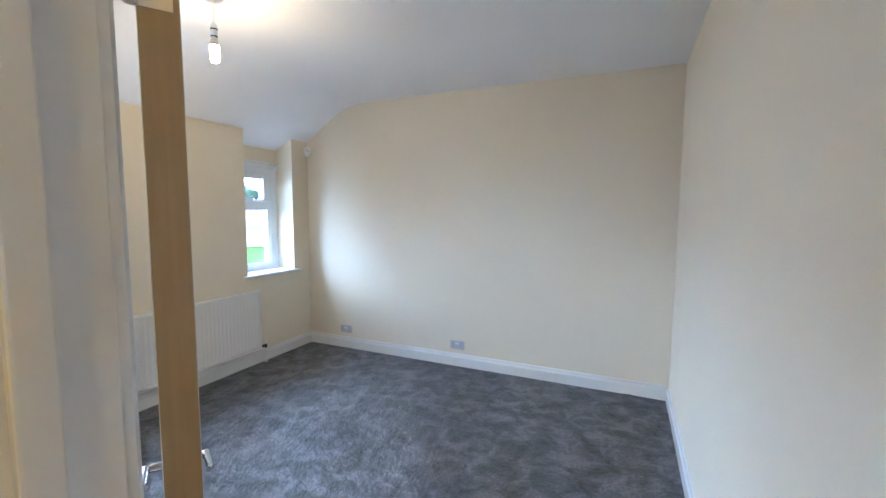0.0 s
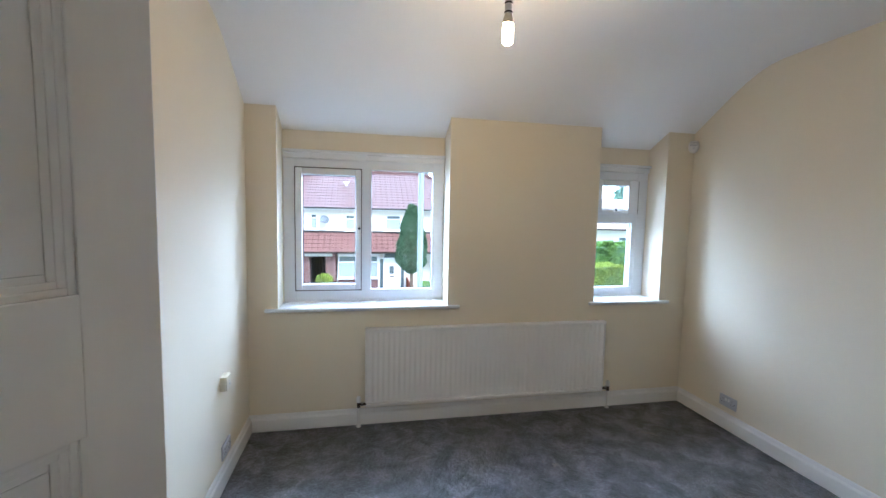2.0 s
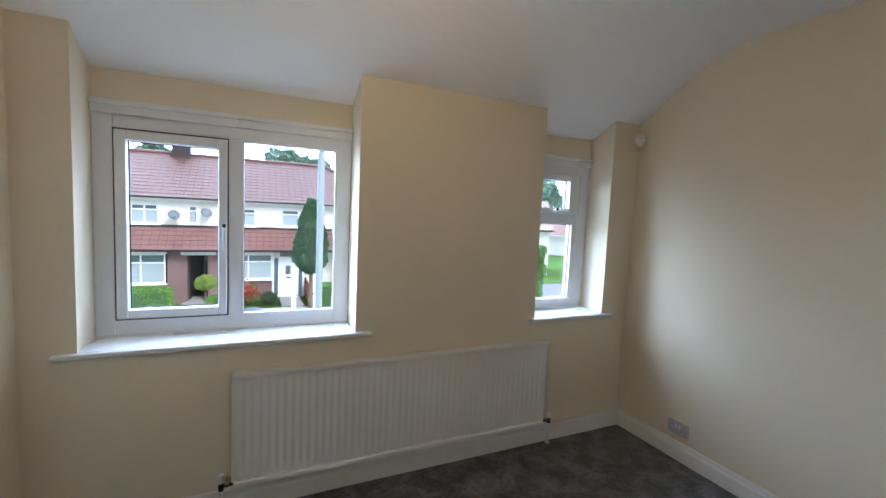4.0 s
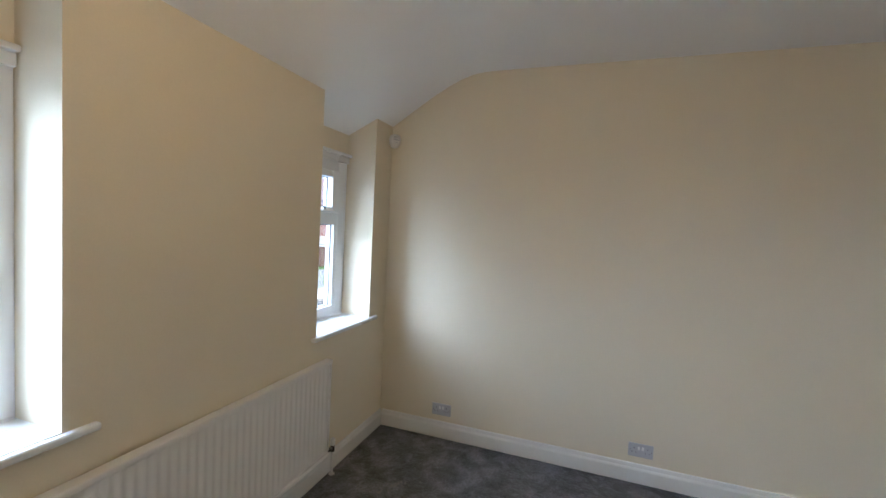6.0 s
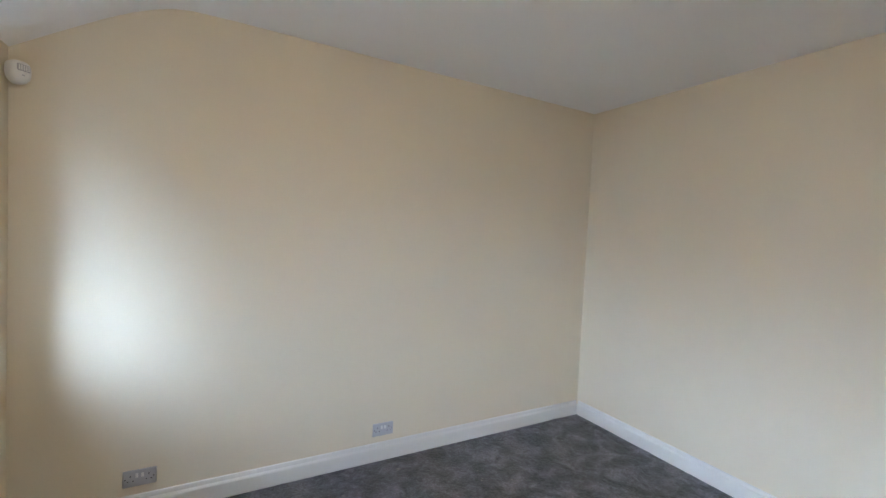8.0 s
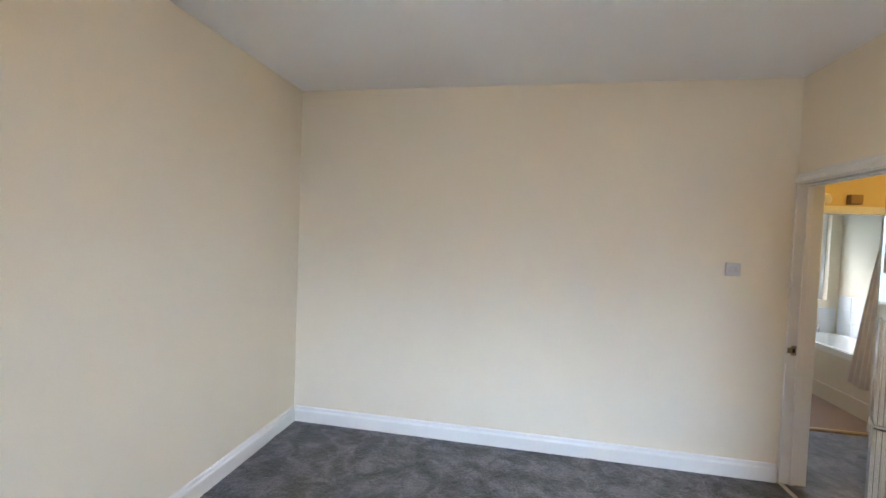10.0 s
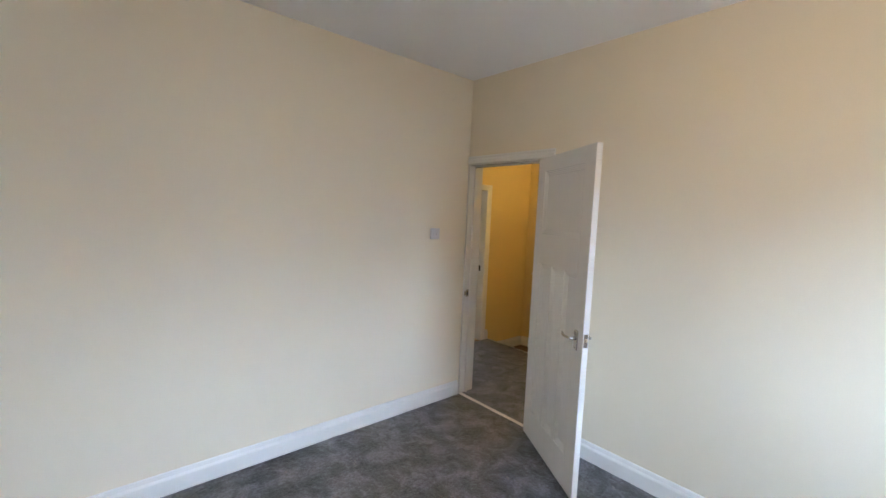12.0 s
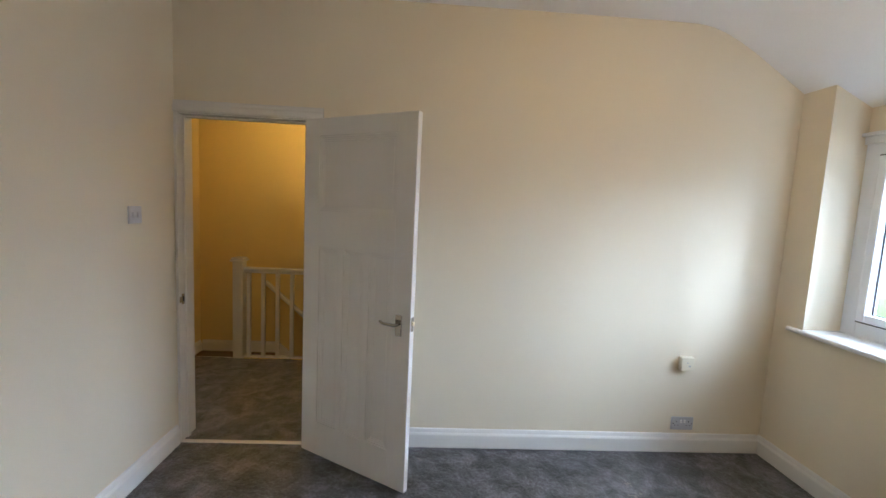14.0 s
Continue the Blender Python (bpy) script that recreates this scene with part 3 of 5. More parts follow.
for x, s in ((-0.052, 1), (W + 0.052, -1)):
    pipe = part("pipe", rod(bmesh.new(), (x, 0.008, 0.0), (x, 0.008, RZ0 + 0.006), 0.0085), GLOSS, rad, "white painted copper tail pipe", True)
    part("floor_collar", lathe(bmesh.new(), [(0.019, 0.002), (0.019, 0.007), (0.010, 0.012)], (x, 0.008, 0)), GLOSS, pipe, "", True)
    bm = bmesh.new()
    rod(bm, (x, 0.008, RZ0), (x, 0.008, RZ0 + 0.042), 0.014, n=6)
    rod(bm, (x, 0.008, RZ0 + 0.024), (x + s * 0.056, 0.008, RZ0 + 0.024), 0.011, n=6)
    valve = part("valve", bm, DARKMETAL, rad, "dark tarnished radiator valve body")
    part("union_nut", rod(bmesh.new(), (x + s * 0.018, 0.008, RZ0 + 0.024), (x + s * 0.034, 0.008, RZ0 + 0.024), 0.015, n=6), CHROME, valve)
    part("cap", lathe(bmesh.new(), [(0.015, 0.0), (0.017, 0.006), (0.016, 0.036), (0.010, 0.044)], (x, 0.008, RZ0 + 0.040), 18), PLASTIC, valve, "white plastic valve cap", True)


# ---- wall fittings ----
def socket(m):
    """Twin switched socket in local axes: x across, z up, y out of the wall (towards -y)."""
    s = thing("double_socket", "pale grey twin wall socket with two switches above the skirting", "socket", m, "twin sockets")
    part("faceplate", boxes((-0.0735, 0.0735, -0.011, 0.0, -0.0435, 0.0435), bevel=0.0035), PLATE, s, "", True)
    for sx in (-1, 1):
        part("rocker_switch", boxes((sx * 0.012 - 0.006, sx * 0.012 + 0.006, -0.015, -0.010, 0.004, 0.026), bevel=0.0015), PLASTIC, s, "white rocker switch", True)
        c = sx * 0.040
        part("earth_slot", boxes((c - 0.002, c + 0.002, -0.0116, -0.0105, 0.010, 0.019)), DARKHOLE, s)
        for d in (-0.011, 0.011):
            part("pin_slot", boxes((c + d - 0.0035, c + d + 0.0035, -0.0116, -0.0105, -0.014, -0.010)), DARKHOLE, s)
        part("fixing_screw", rod(bmesh.new(), (sx * 0.062, -0.0105, 0), (sx * 0.062, -0.0118, 0), 0.003, n=10), DARKMETAL, s)
    return s


s1 = socket(pose(E_, 3.243, 0.214, 0, 0, -90))
copy_thing(s1, pose(E_, 1.880, 0.214, 0, 0, -90))
copy_thing(s1, pose(0.0, 3.214, 0.194, 0, 0, 90))

sw = thing("light_switch", "pale grey double light switch on the cream wall", "switch", pose(0.355, 0.0, 1.418, 0, 0, 180))
part("faceplate", boxes((-0.046, 0.046, -0.010, 0.0, -0.044, 0.044), bevel=0.0035), SWITCHPLATE, sw, "", True)
for sx in (-0.016, 0.016):
    part("rocker_switch", boxes((sx - 0.008, sx + 0.008, -0.0145, -0.009, -0.014, 0.014), bevel=0.002), SWITCHPLATE, sw, "", True)

tv = thing("telephone_point", "aged cream plastic surface box on the wall", "wall box", pose(0.0, 3.190, 0.606, 0, 0, 90))
part("back_box", boxes((-0.043, 0.043, -0.030, 0.0, -0.043, 0.043), bevel=0.004), CREAMPLASTIC, tv, "", True)
part("cover", boxes((-0.041, 0.041, -0.037, -0.029, -0.041, 0.041), bevel=0.003), CREAMPLASTIC, tv, "", True)
part("outlet", boxes((0.006, 0.020, -0.0378, -0.0365, -0.018, -0.009)), GREYPLASTIC, tv, "small grey outlet")
part("outlet", boxes((-0.006, 0.002, -0.0378, -0.0365, 0.006, 0.012)), GREYPLASTIC, tv)

pir = thing("motion_sensor_alarm", "white corner mounted alarm sensor under the ceiling", "alarm sensor", Matrix.Translation((3.513, 3.712, 2.213)) @ Matrix.Rotation(radians(-40), 4, "Z") @ Matrix.Scale(0.86, 4))
bm = bmesh.new()
rings = []
for y, k in ((0.026, 0.84), (0.022, 0.97), (0.0, 1.0), (-0.016, 0.99), (-0.028, 0.93), (-0.036, 0.80), (-0.039, 0.62)):
    ring = []
    for i in range(28):
        a = 2 * math.pi * i / 28
        w = 0.046 if math.sin(a) > 0 else 0.046 - 0.012 * math.sin(a) ** 2
        ring.append(bm.verts.new((k * w * math.copysign(abs(math.cos(a)) ** 0.72, math.cos(a)), y, k * (0.054 if math.sin(a) > 0 else 0.066) * math.copysign(abs(math.sin(a)) ** 0.72, math.sin(a)))))
    rings.append(ring)
for lo, hi in zip(rings, rings[1:]):
    for i in range(28):
        bm.faces.new((lo[i], lo[(i + 1) % 28], hi[(i + 1) % 28], hi[i]))
bm.faces.new(rings[0][::-1])
bm.faces.new(rings[-1])
part("housing", bm, PLASTIC, pir, "rounded white housing", True)
lens = part("lens", boxes((-0.029, 0.029, -0.043, -0.036, -0.002, 0.032), bevel=0.004), GREYPLASTIC, pir, "ribbed grey lens window", True)
for i in range(5):
    part("rib", boxes((-0.024 + i * 0.0105, -0.018 + i * 0.0105, -0.0445, -0.0425, 0.002, 0.028)), PLASTIC, lens)
part("indicator", boxes((-0.006, 0.006, -0.041, -0.036, -0.026, -0.018), bevel=0.002), PLATE, pir)
part("bracket", boxes((-0.016, 0.016, 0.020, 0.042, -0.02, 0.02), bevel=0.003), PLASTIC, pir)


def pendant(x, y, z, drop, mat, label):
    p = thing("pendant_light", label, "ceiling light", Matrix.Translation((x, y, z)))
    part("ceiling_rose", lathe(bmesh.new(), [(0.050, 0.0), (0.050, -0.012), (0.046, -0.022), (0.030, -0.030), (0.010, -0.034)]), PLASTIC, p, "white plastic ceiling rose", True)
    part("flex", rod(bmesh.new(), (0, 0, -0.030), (0, 0, -drop), 0.0035, n=10), PLASTIC, p, "thin white flex", True)
    h = part("lamp_holder", lathe(bmesh.new(), [(0.006, -drop + 0.010), (0.013, -drop), (0.017, -drop - 0.012), (0.017, -drop - 0.070)]), PLASTIC, p, "white bayonet lamp holder", True)
    for dz in (0.022, 0.060):
        part("ring", lathe(bmesh.new(), [(0.0175, -drop - dz), (0.0185, -drop - dz - 0.003), (0.0175, -drop - dz - 0.007)]), SEAL, h, "black ring")
    b = part("bulb_base", lathe(bmesh.new(), [(0.014, -drop - 0.068), (0.019, -drop - 0.080), (0.024, -drop - 0.100), (0.024, -drop - 0.112)]), CREAMPLASTIC, p, "cream bulb base", True)
    part("bulb", lathe(bmesh.new(), [(0.022, -drop - 0.1125), (0.023, -drop - 0.120), (0.023, -drop - 0.185), (0.018, -drop - 0.194), (0.006, -drop - 0.197)]), mat, b, "glowing warm tubular bulb", True)
    return p


pendant(1.410, 2.450, H_ - 0.001, 0.150, BULBGLOW, "bare warm bulb hanging on a white flex")


# ---- the landing ----
structure("wall_hall_west", boxes((-2.27, -2.12, -1.07, 2.75, -2.9, 2.75)), HALLCREAM, "cream painted stairwell wall", "wall")
structure("wall_hall_north", boxes((-2.12, -0.13, 2.6, 2.75, -2.9, 2.75)), HALLCREAM, "cream painted landing wall", "wall")
structure("wall_hall_south", boxes((-2.12, -1.290, -1.07, -0.97, -2.9, 2.75), (-0.490, -0.13, -1.07, -0.97, -3.4, 2.75), (-1.290, -0.490, -1.07, -0.97, 1.905, 2.75), (-1.290, -0.490, -1.07, -0.97, -0.3, -0.012)), HALLCREAM, "cream painted landing wall with a doorway", "wall")
structure("ceiling_hall", boxes((-2.12, -0.13, -0.97, 2.6, 2.60, 2.70)), CEILING, "white painted landing ceiling", "ceiling")
structure("wall_stairwell", boxes((-1.46, -1.412, -0.32, 2.6, -2.9, -0.012)), HALLCREAM, "painted side wall under the landing", "wall")
structure("stair_floor", boxes((-2.12, -0.13, -0.97, 2.6, -3.0, -2.9)), DARKWOOD, "dark floor at the foot of the stairs", "floor")
pendant(-1.40, 0.30, 2.599, 0.12, HALLGLOW, "bare warm bulb hanging over the landing")
bm = bmesh.new()
extrude_profile(bm, [(-0.97 + d, z) for d, z in SK], "x", -1.40, -1.36)
structure("baseboard", bm, GLOSS, "white gloss painted moulded skirting board", "skirting board", smooth=True)

stairs = thing("staircase", "dark wooden stairs going down from the landing", "stairs", kind="structure")
part("quarter_landing", boxes((-2.12, -1.412, -0.97, -0.10, -0.24, -0.20), bevel=0.006), DARKWOOD, stairs)
part("riser", boxes((-1.430, -1.412, -0.97, -0.32, -0.20, -0.004)), GLOSS, stairs)
for i in range(11):
    y, z = -0.10 + i * 0.225, -0.40 - i * 0.20
    part("tread", boxes((-2.10, -1.462, y - 0.02, y + 0.225, z - 0.03, z), bevel=0.008), DARKWOOD, stairs)
    part("riser", boxes((-2.10, -1.462, y, y + 0.018, z, z + 0.17)), GLOSS, stairs)
bm = bmesh.new()
extrude_profile(bm, [(-2.12 + d, z - 0.20) for d, z in SK], "y", -0.95, -0.13)
part("wall_skirting", bm, GLOSS, stairs, "white gloss skirting", True)
bm = bmesh.new()
extrude_profile(bm, [(-0.97 + d, z - 0.20) for d, z in SK], "x", -2.10, -1.43)
part("wall_skirting", bm, GLOSS, stairs, "white gloss skirting", True)
bm = bmesh.new()
extrude_profile(bm, [(-0.13, -0.200), (-0.13, -0.063), (2.40, -2.31), (2.40, -2.60)], "x", -2.118, -2.098)
part("string", bm, GLOSS, stairs, "white sloping wall string")
# wall rail going down with the flight
hr = thing("wall_handrail", "white painted sloping handrail on the stairwell wall", "handrail", kind="structure")
bm = bmesh.new()
rod(bm, (-2.06, -0.240, 0.615), (-2.06, 2.00, -1.345), 0.024, n=12)
part("rail", bm, GLOSS, hr, "", True)
for yy in (-0.10, 0.9, 1.8):
    zz = 0.615 - (yy + 0.24) * 0.875
    part("bracket", rod(bmesh.new(), (-2.12, yy, zz - 0.05), (-2.06, yy, zz - 0.012), 0.007, n=8), GLOSS, hr)

bal = thing("balustrade", "white painted landing balustrade with square balusters", "balustrade", kind="structure")
nw = part("newel_post", boxes((-1.500, -1.405, -0.305, -0.212, -0.02, 0.930), bevel=0.006), GLOSS, bal, "square white newel post", True)
bm = bmesh.new()
box(bm, -1.518, -1.387, -0.323, -0.194, 0.928, 0.946, 0.006)
box(bm, -1.508, -1.397, -0.313, -0.204, 0.945, 0.966, 0.009)
part("cap", bm, GLOSS, nw, "flat moulded newel cap", True)
part("handrail", boxes((-1.482, -1.422, -0.213, 2.6, 0.822, 0.875), bevel=0.012), GLOSS, bal, "", True)
part("base_rail", boxes((-1.472, -1.432, -0.213, 2.6, -0.008, 0.010), bevel=0.003), GLOSS, bal)
for i in range(20):
    y = -0.170 + i * 0.135
    part("baluster", boxes((-1.468, -1.434, y - 0.017, y + 0.017, 0.008, 0.824), bevel=0.003), GLOSS, bal)

# ---- the bathroom beyond ----
bm = bmesh.new()
box(bm, -1.292, -1.270, -1.085, -0.955, 0.0, 1.905, 0.003)
box(bm, -0.510, -0.488, -1.085, -0.955, 0.0, 1.905, 0.003)
box(bm, -1.270, -0.510, -1.085, -0.955, 1.884, 1.906, 0.003)
structure("door_frame", bm, GLOSS, "white painted bathroom door lining", "door frame", smooth=True)
bm = bmesh.new()
box(bm, -1.350, -1.282, -0.972, -0.952, 0.0, 1.950, 0.006)
box(bm, -0.498, -0.430, -0.972, -0.952, 0.0, 1.950, 0.006)
box(bm, -1.283, -0.497, -0.972, -0.9525, 1.892, 1.950, 0.006)
structure("trim", bm, GLOSS, "white painted architrave round the bathroom doorway", "architrave", smooth=True)
structure("threshold_bar", boxes((-1.27, -0.51, -1.035, -1.005, -0.002, 0.010), bevel=0.004), BRASS, "pale metal floor bar at the bathroom", "threshold")
structure("strike_plate", boxes((-1.271, -1.267, -1.04, -1.015, 0.88, 0.95), bevel=0.001), DARKMETAL, "dark strike plate on the bathroom door lining", "strike plate")
structure("floor_bathroom", boxes((-2.12, -0.25, -2.80, -0.99, -0.12, 0.0)), LAMINATE, "reddish brown laminate bathroom floor", "floor")
structure("wall_bathroom_west", boxes((-2.27, -2.12, -2.95, -1.07, -3.4, 2.75)), CREAM, "pale bathroom wall", "wall")
structure("wall_bathroom_east", boxes((-0.25, -0.13, -2.95, -1.07, -3.4, 2.75)), CREAM, "pale bathroom wall", "wall")
structure("wall_bathroom_south", boxes((-2.12, -0.25, -2.95, -2.80, -3.4, 0.95), (-2.12, -2.00, -2.95, -2.80, 0.95, 2.75), (-1.00, -0.25, -2.95, -2.80, 0.95, 2.75), (-2.00, -1.00, -2.95, -2.80, 2.05, 2.75)), CREAM, "pale bathroom wall with a window", "wall")
structure("ceiling_bathroom", boxes((-2.12, -0.25, -2.80, -1.07, 2.45, 2.55)), CEILING, "white bathroom ceiling", "ceiling")
w3 = thing("window_3", "white framed bathroom window over the bath", "window", kind="structure")
part("window_frame", bar_frame(bmesh.new(), -2.0, -1.0, 0.95, 2.05, -2.93, -2.87, (0.06,) * 4), UPVC, w3, "", True)
p3 = part("pane", boxes((-1.945, -1.055, -2.905, -2.90, 1.005, 1.995)), GLASS, w3)
p3.visible_shadow = False
tl = thing("wall_tiles", "pale glazed tiles round the bath", "tiles", kind="structure")
for i in range(8):
    for j in range(3):
        y, z = -2.78 + i * 0.205, 0.56 + j * 0.155
        part("tile", boxes((-2.121, -2.112, y, y + 0.2, z, z + 0.15)), WALLTILE, tl)
for i in range(4):
    for j in range(2):
        x, z = -2.10 + i * 0.205, 0.56 + j * 0.155
        part("tile", boxes((x, x + 0.2, -2.801, -2.792, z, z + 0.15)), WALLTILE, tl)
bath = thing("bathtub", "white bath with a cream side panel and plinth", "bathtub", Matrix.Translation((-1.78, -1.945, 0)))
bm = bmesh.new()
outer = [(0.335 * math.copysign(abs(math.cos(a)) ** 0.35, math.cos(a)), 0.845 * math.copysign(abs(math.sin(a)) ** 0.35, math.sin(a))) for a in (2 * math.pi * k / 48 for k in range(48))]
rings = [(1.0, 1.0, 0.50), (1.0, 1.0, 0.555), (0.99, 0.995, 0.562), (0.84, 0.93, 0.560), (0.80, 0.91, 0.54), (0.70, 0.85, 0.22), (0.55, 0.75, 0.16)]
vr = [[bm.verts.new((x * sx, y * sy, z)) for x, y in outer] for sx, sy, z in rings]
for a, b in zip(vr, vr[1:]):
    for k in range(48):
        bm.faces.new((a[k], a[(k + 1) % 48], b[(k + 1) % 48], b[k]))
bm.faces.new(vr[-1])
part("tub", bm, BATHWHITE, bath, "", True)
part("side_panel", boxes((0.318, 0.334, -0.845, 0.86, 0.16, 0.505), bevel=0.003), BATHPANEL, bath, "cream bath side panel")
part("plinth", boxes((0.318, 0.344, -0.845, 0.86, 0.0, 0.165), bevel=0.004), BATHPANEL, bath, "cream plinth board")
bm = bmesh.new()
rod(bm, (-0.10, -0.79, 0.56), (-0.10, -0.79, 0.66), 0.018)
rod(bm, (0.06, -0.79, 0.56), (0.06, -0.79, 0.66), 0.018)
rod(bm, (-0.10, -0.79, 0.635), (0.06, -0.79, 0.635), 0.014)
rod(bm, (-0.02, -0.79, 0.635), (-0.02, -0.68, 0.62), 0.014)
part("tap", bm, CHROME, bath, "chrome bath mixer tap", True)
cur = thing("shower_curtain", "white shower curtain gathered outside the bath", "shower curtain")
verts, faces = [], []
nu, nv = 60, 16
for j in range(nv + 1):
    v = j / nv
    z = 2.02 - v * 1.72
    far = -1.18 - 0.34 * v ** 0.8
    for i in range(nu + 1):
        u = i / nu
        verts.append((-1.425 + 0.018 * math.sin(u * 38 + v) * (0.5 + 0.5 * v) + 0.01 * v, -1.10 + (far + 1.10) * u, z + 0.012 * math.sin(u * 7)))
faces = [(j * (nu + 1) + i, j * (nu + 1) + i + 1, (j + 1) * (nu + 1) + i + 1, (j + 1) * (nu + 1) + i) for j in range(nv) for i in range(nu)]
co = raw("fabric", verts, faces, FABRIC, cur)
co.data.shade_smooth()
so = co.modifiers.new("thickness", "SOLIDIFY")
so.thickness = 0.002
part("rail", rod(bmesh.new(), (-1.425, -1.08, 2.03), (-1.425, -2.795, 2.03), 0.012), CHROME, cur, "chrome curtain rail", True)

chime = thing("door_chime", "small brown and cream box over the bathroom door", "door chime", Matrix.Translation((-0.970, -0.97, 2.005)))
part("box", boxes((-0.05, 0.05, 0.0, 0.045, -0.042, 0.042), bevel=0.008), material("brown_plastic", (0.16, 0.09, 0.03), 0.5), chime, "", True)
part("cover", boxes((-0.045, 0.040, 0.044, 0.050, -0.036, 0.036), bevel=0.003), material("tan_plastic", (0.32, 0.19, 0.06), 0.5), chime, "", True)
det = thing("smoke_alarm", "small round alarm on the landing wall", "smoke alarm", pose(-0.765, -0.97, 2.010, -90, 0, 0))
part("body", lathe(bmesh.new(), [(0.045, 0.0), (0.045, 0.015), (0.036, 0.028), (0.012, 0.032)]), CREAMPLASTIC, det, "", True)


# ---- the street ----
FY, G0 = 23.68, -3.15


raw("ground", [(-700, -700, -3.42), (700, -700, -3.42), (700, 900, -3.42), (-700, 900, -3.42)], [(0, 1, 2, 3)], GROUND)
tagged(bpy.data.objects["ground"], "flat grassy ground reaching to the horizon", "ground", "", "structure")
# the cloud layer over the street, down to the rooftops
bm = bmesh.new()
rings = [[bm.verts.new((1.8 + 90 * math.cos(radians(e)) * math.sin(radians(a)), 2.0 + 90 * math.cos(radians(e)) * math.cos(radians(a)), -3.6 + 90 * math.sin(radians(e)))) for a in range(-66, 43, 6)] for e in range(0, 56, 5)]
for lo, hi in zip(rings, rings[1:]):
    for i in range(len(lo) - 1):
        bm.faces.new((lo[i], lo[i + 1], hi[i + 1], hi[i]))
bd = part("backdrop", bm, glow("white_overcast_sky", (0.745, 0.85, 1.0), BACKDROP), None, "", True)
tagged(bd, "bright white overcast sky behind the houses", "sky", "", "structure")
structure("road", boxes((-60, 60, 9.8, 17.2, -3.40, -3.27)), ASPHALT, "worn grey asphalt street", "road")
structure("pavement", boxes((-60, 60, 17.36, 19.7, -3.40, -3.15)), PAVING, "concrete pavement beyond the street", "pavement")
structure("pavement_near", boxes((-60, 60, 6.9, 9.64, -3.40, -3.15)), PAVING, "concrete pavement on the near side", "pavement")
structure("kerb", boxes((-60, 60, 17.2, 17.36, -3.40, -3.14), (-60, 60, 9.64, 9.8, -3.40, -3.14), bevel=0.02), PAVING, "concrete kerb stones", "kerb")
bm = bmesh.new()
extrude_profile(bm, [(19.7, -3.40), (19.7, -3.10), (21.0, -2.98), (FY, -2.88), (31.0, -2.88), (31.0, -3.40)], "x", -40, 11.5)
structure("front_lawn", bm, LAWN, "sloping green front lawns", "lawn")
structure("near_lawn", boxes((-30, 30, 4.10, 6.9, -3.40, -3.12)), LAWN, "green front garden lawn", "lawn")
path = thing("garden_path", "pale concrete path with shallow steps", "path", kind="structure")
for k, (y0, y1, z) in enumerate(((19.55, 20.1, -3.05), (20.1, 20.6, -2.95), (20.6, 21.1, -2.86), (21.1, FY, -2.80))):
    part("step" if k < 3 else "slab", boxes((2.05 + 0.35 * (k < 3), 3.0 + 0.15 * (k < 3), y0, y1, -3.2, z), bevel=0.01), PAVING, path)
path2 = thing("garden_path", "pale concrete drive to the passage", "path", kind="structure")
part("slab", boxes((-2.05, -0.85, 19.7, 24.5, -3.2, -2.86), bevel=0.01), PAVING, path2)


def tiles(name, origin, along, up, n_along, n_up, mat, parent, keep=None, label=""):
    """Overlapping roof tiles laid on a slope as real pieces."""
    o, a, u = Vector(origin), Vector(along), Vector(up)
    nrm = a.cross(u).normalized()
    if nrm.z < 0:
        nrm = -nrm
    verts, faces = [], []
    for j in range(n_up):
        for i in range(n_along):
            p = o + a * i + u * j
            if keep and not keep(p + a * 0.5 + u * 0.5):
                continue
            lift = random.uniform(-0.002, 0.002)
            b = len(verts)
            lo, hi = 0.040 + lift, 0.02
            A, U = a * 0.97, u * 1.08
            verts += [tuple(p - nrm * 0.02), tuple(p + A - nrm * 0.02), tuple(p + nrm * lo), tuple(p + A * 0.35 + nrm * (lo + 0.005)), tuple(p + A * 0.7 + nrm * lo), tuple(p + A + nrm * (lo - 0.005)),
                      tuple(p + U + nrm * hi), tuple(p + U + A * 0.35 + nrm * (hi + 0.012)), tuple(p + U + A * 0.7 + nrm * hi), tuple(p + U + A + nrm * (hi - 0.012))]
            faces += [(b, b + 1, b + 5, b + 4, b + 3, b + 2), (b + 2, b + 3, b + 7, b + 6), (b + 3, b + 4, b + 8, b + 7), (b + 4, b + 5, b + 9, b + 8), (b + 1, b + 9, b + 5), (b, b + 2, b + 6)]
    ob = raw(name, verts, faces, mat, parent, label)
    tagged(ob, kind="stuff")
    return ob


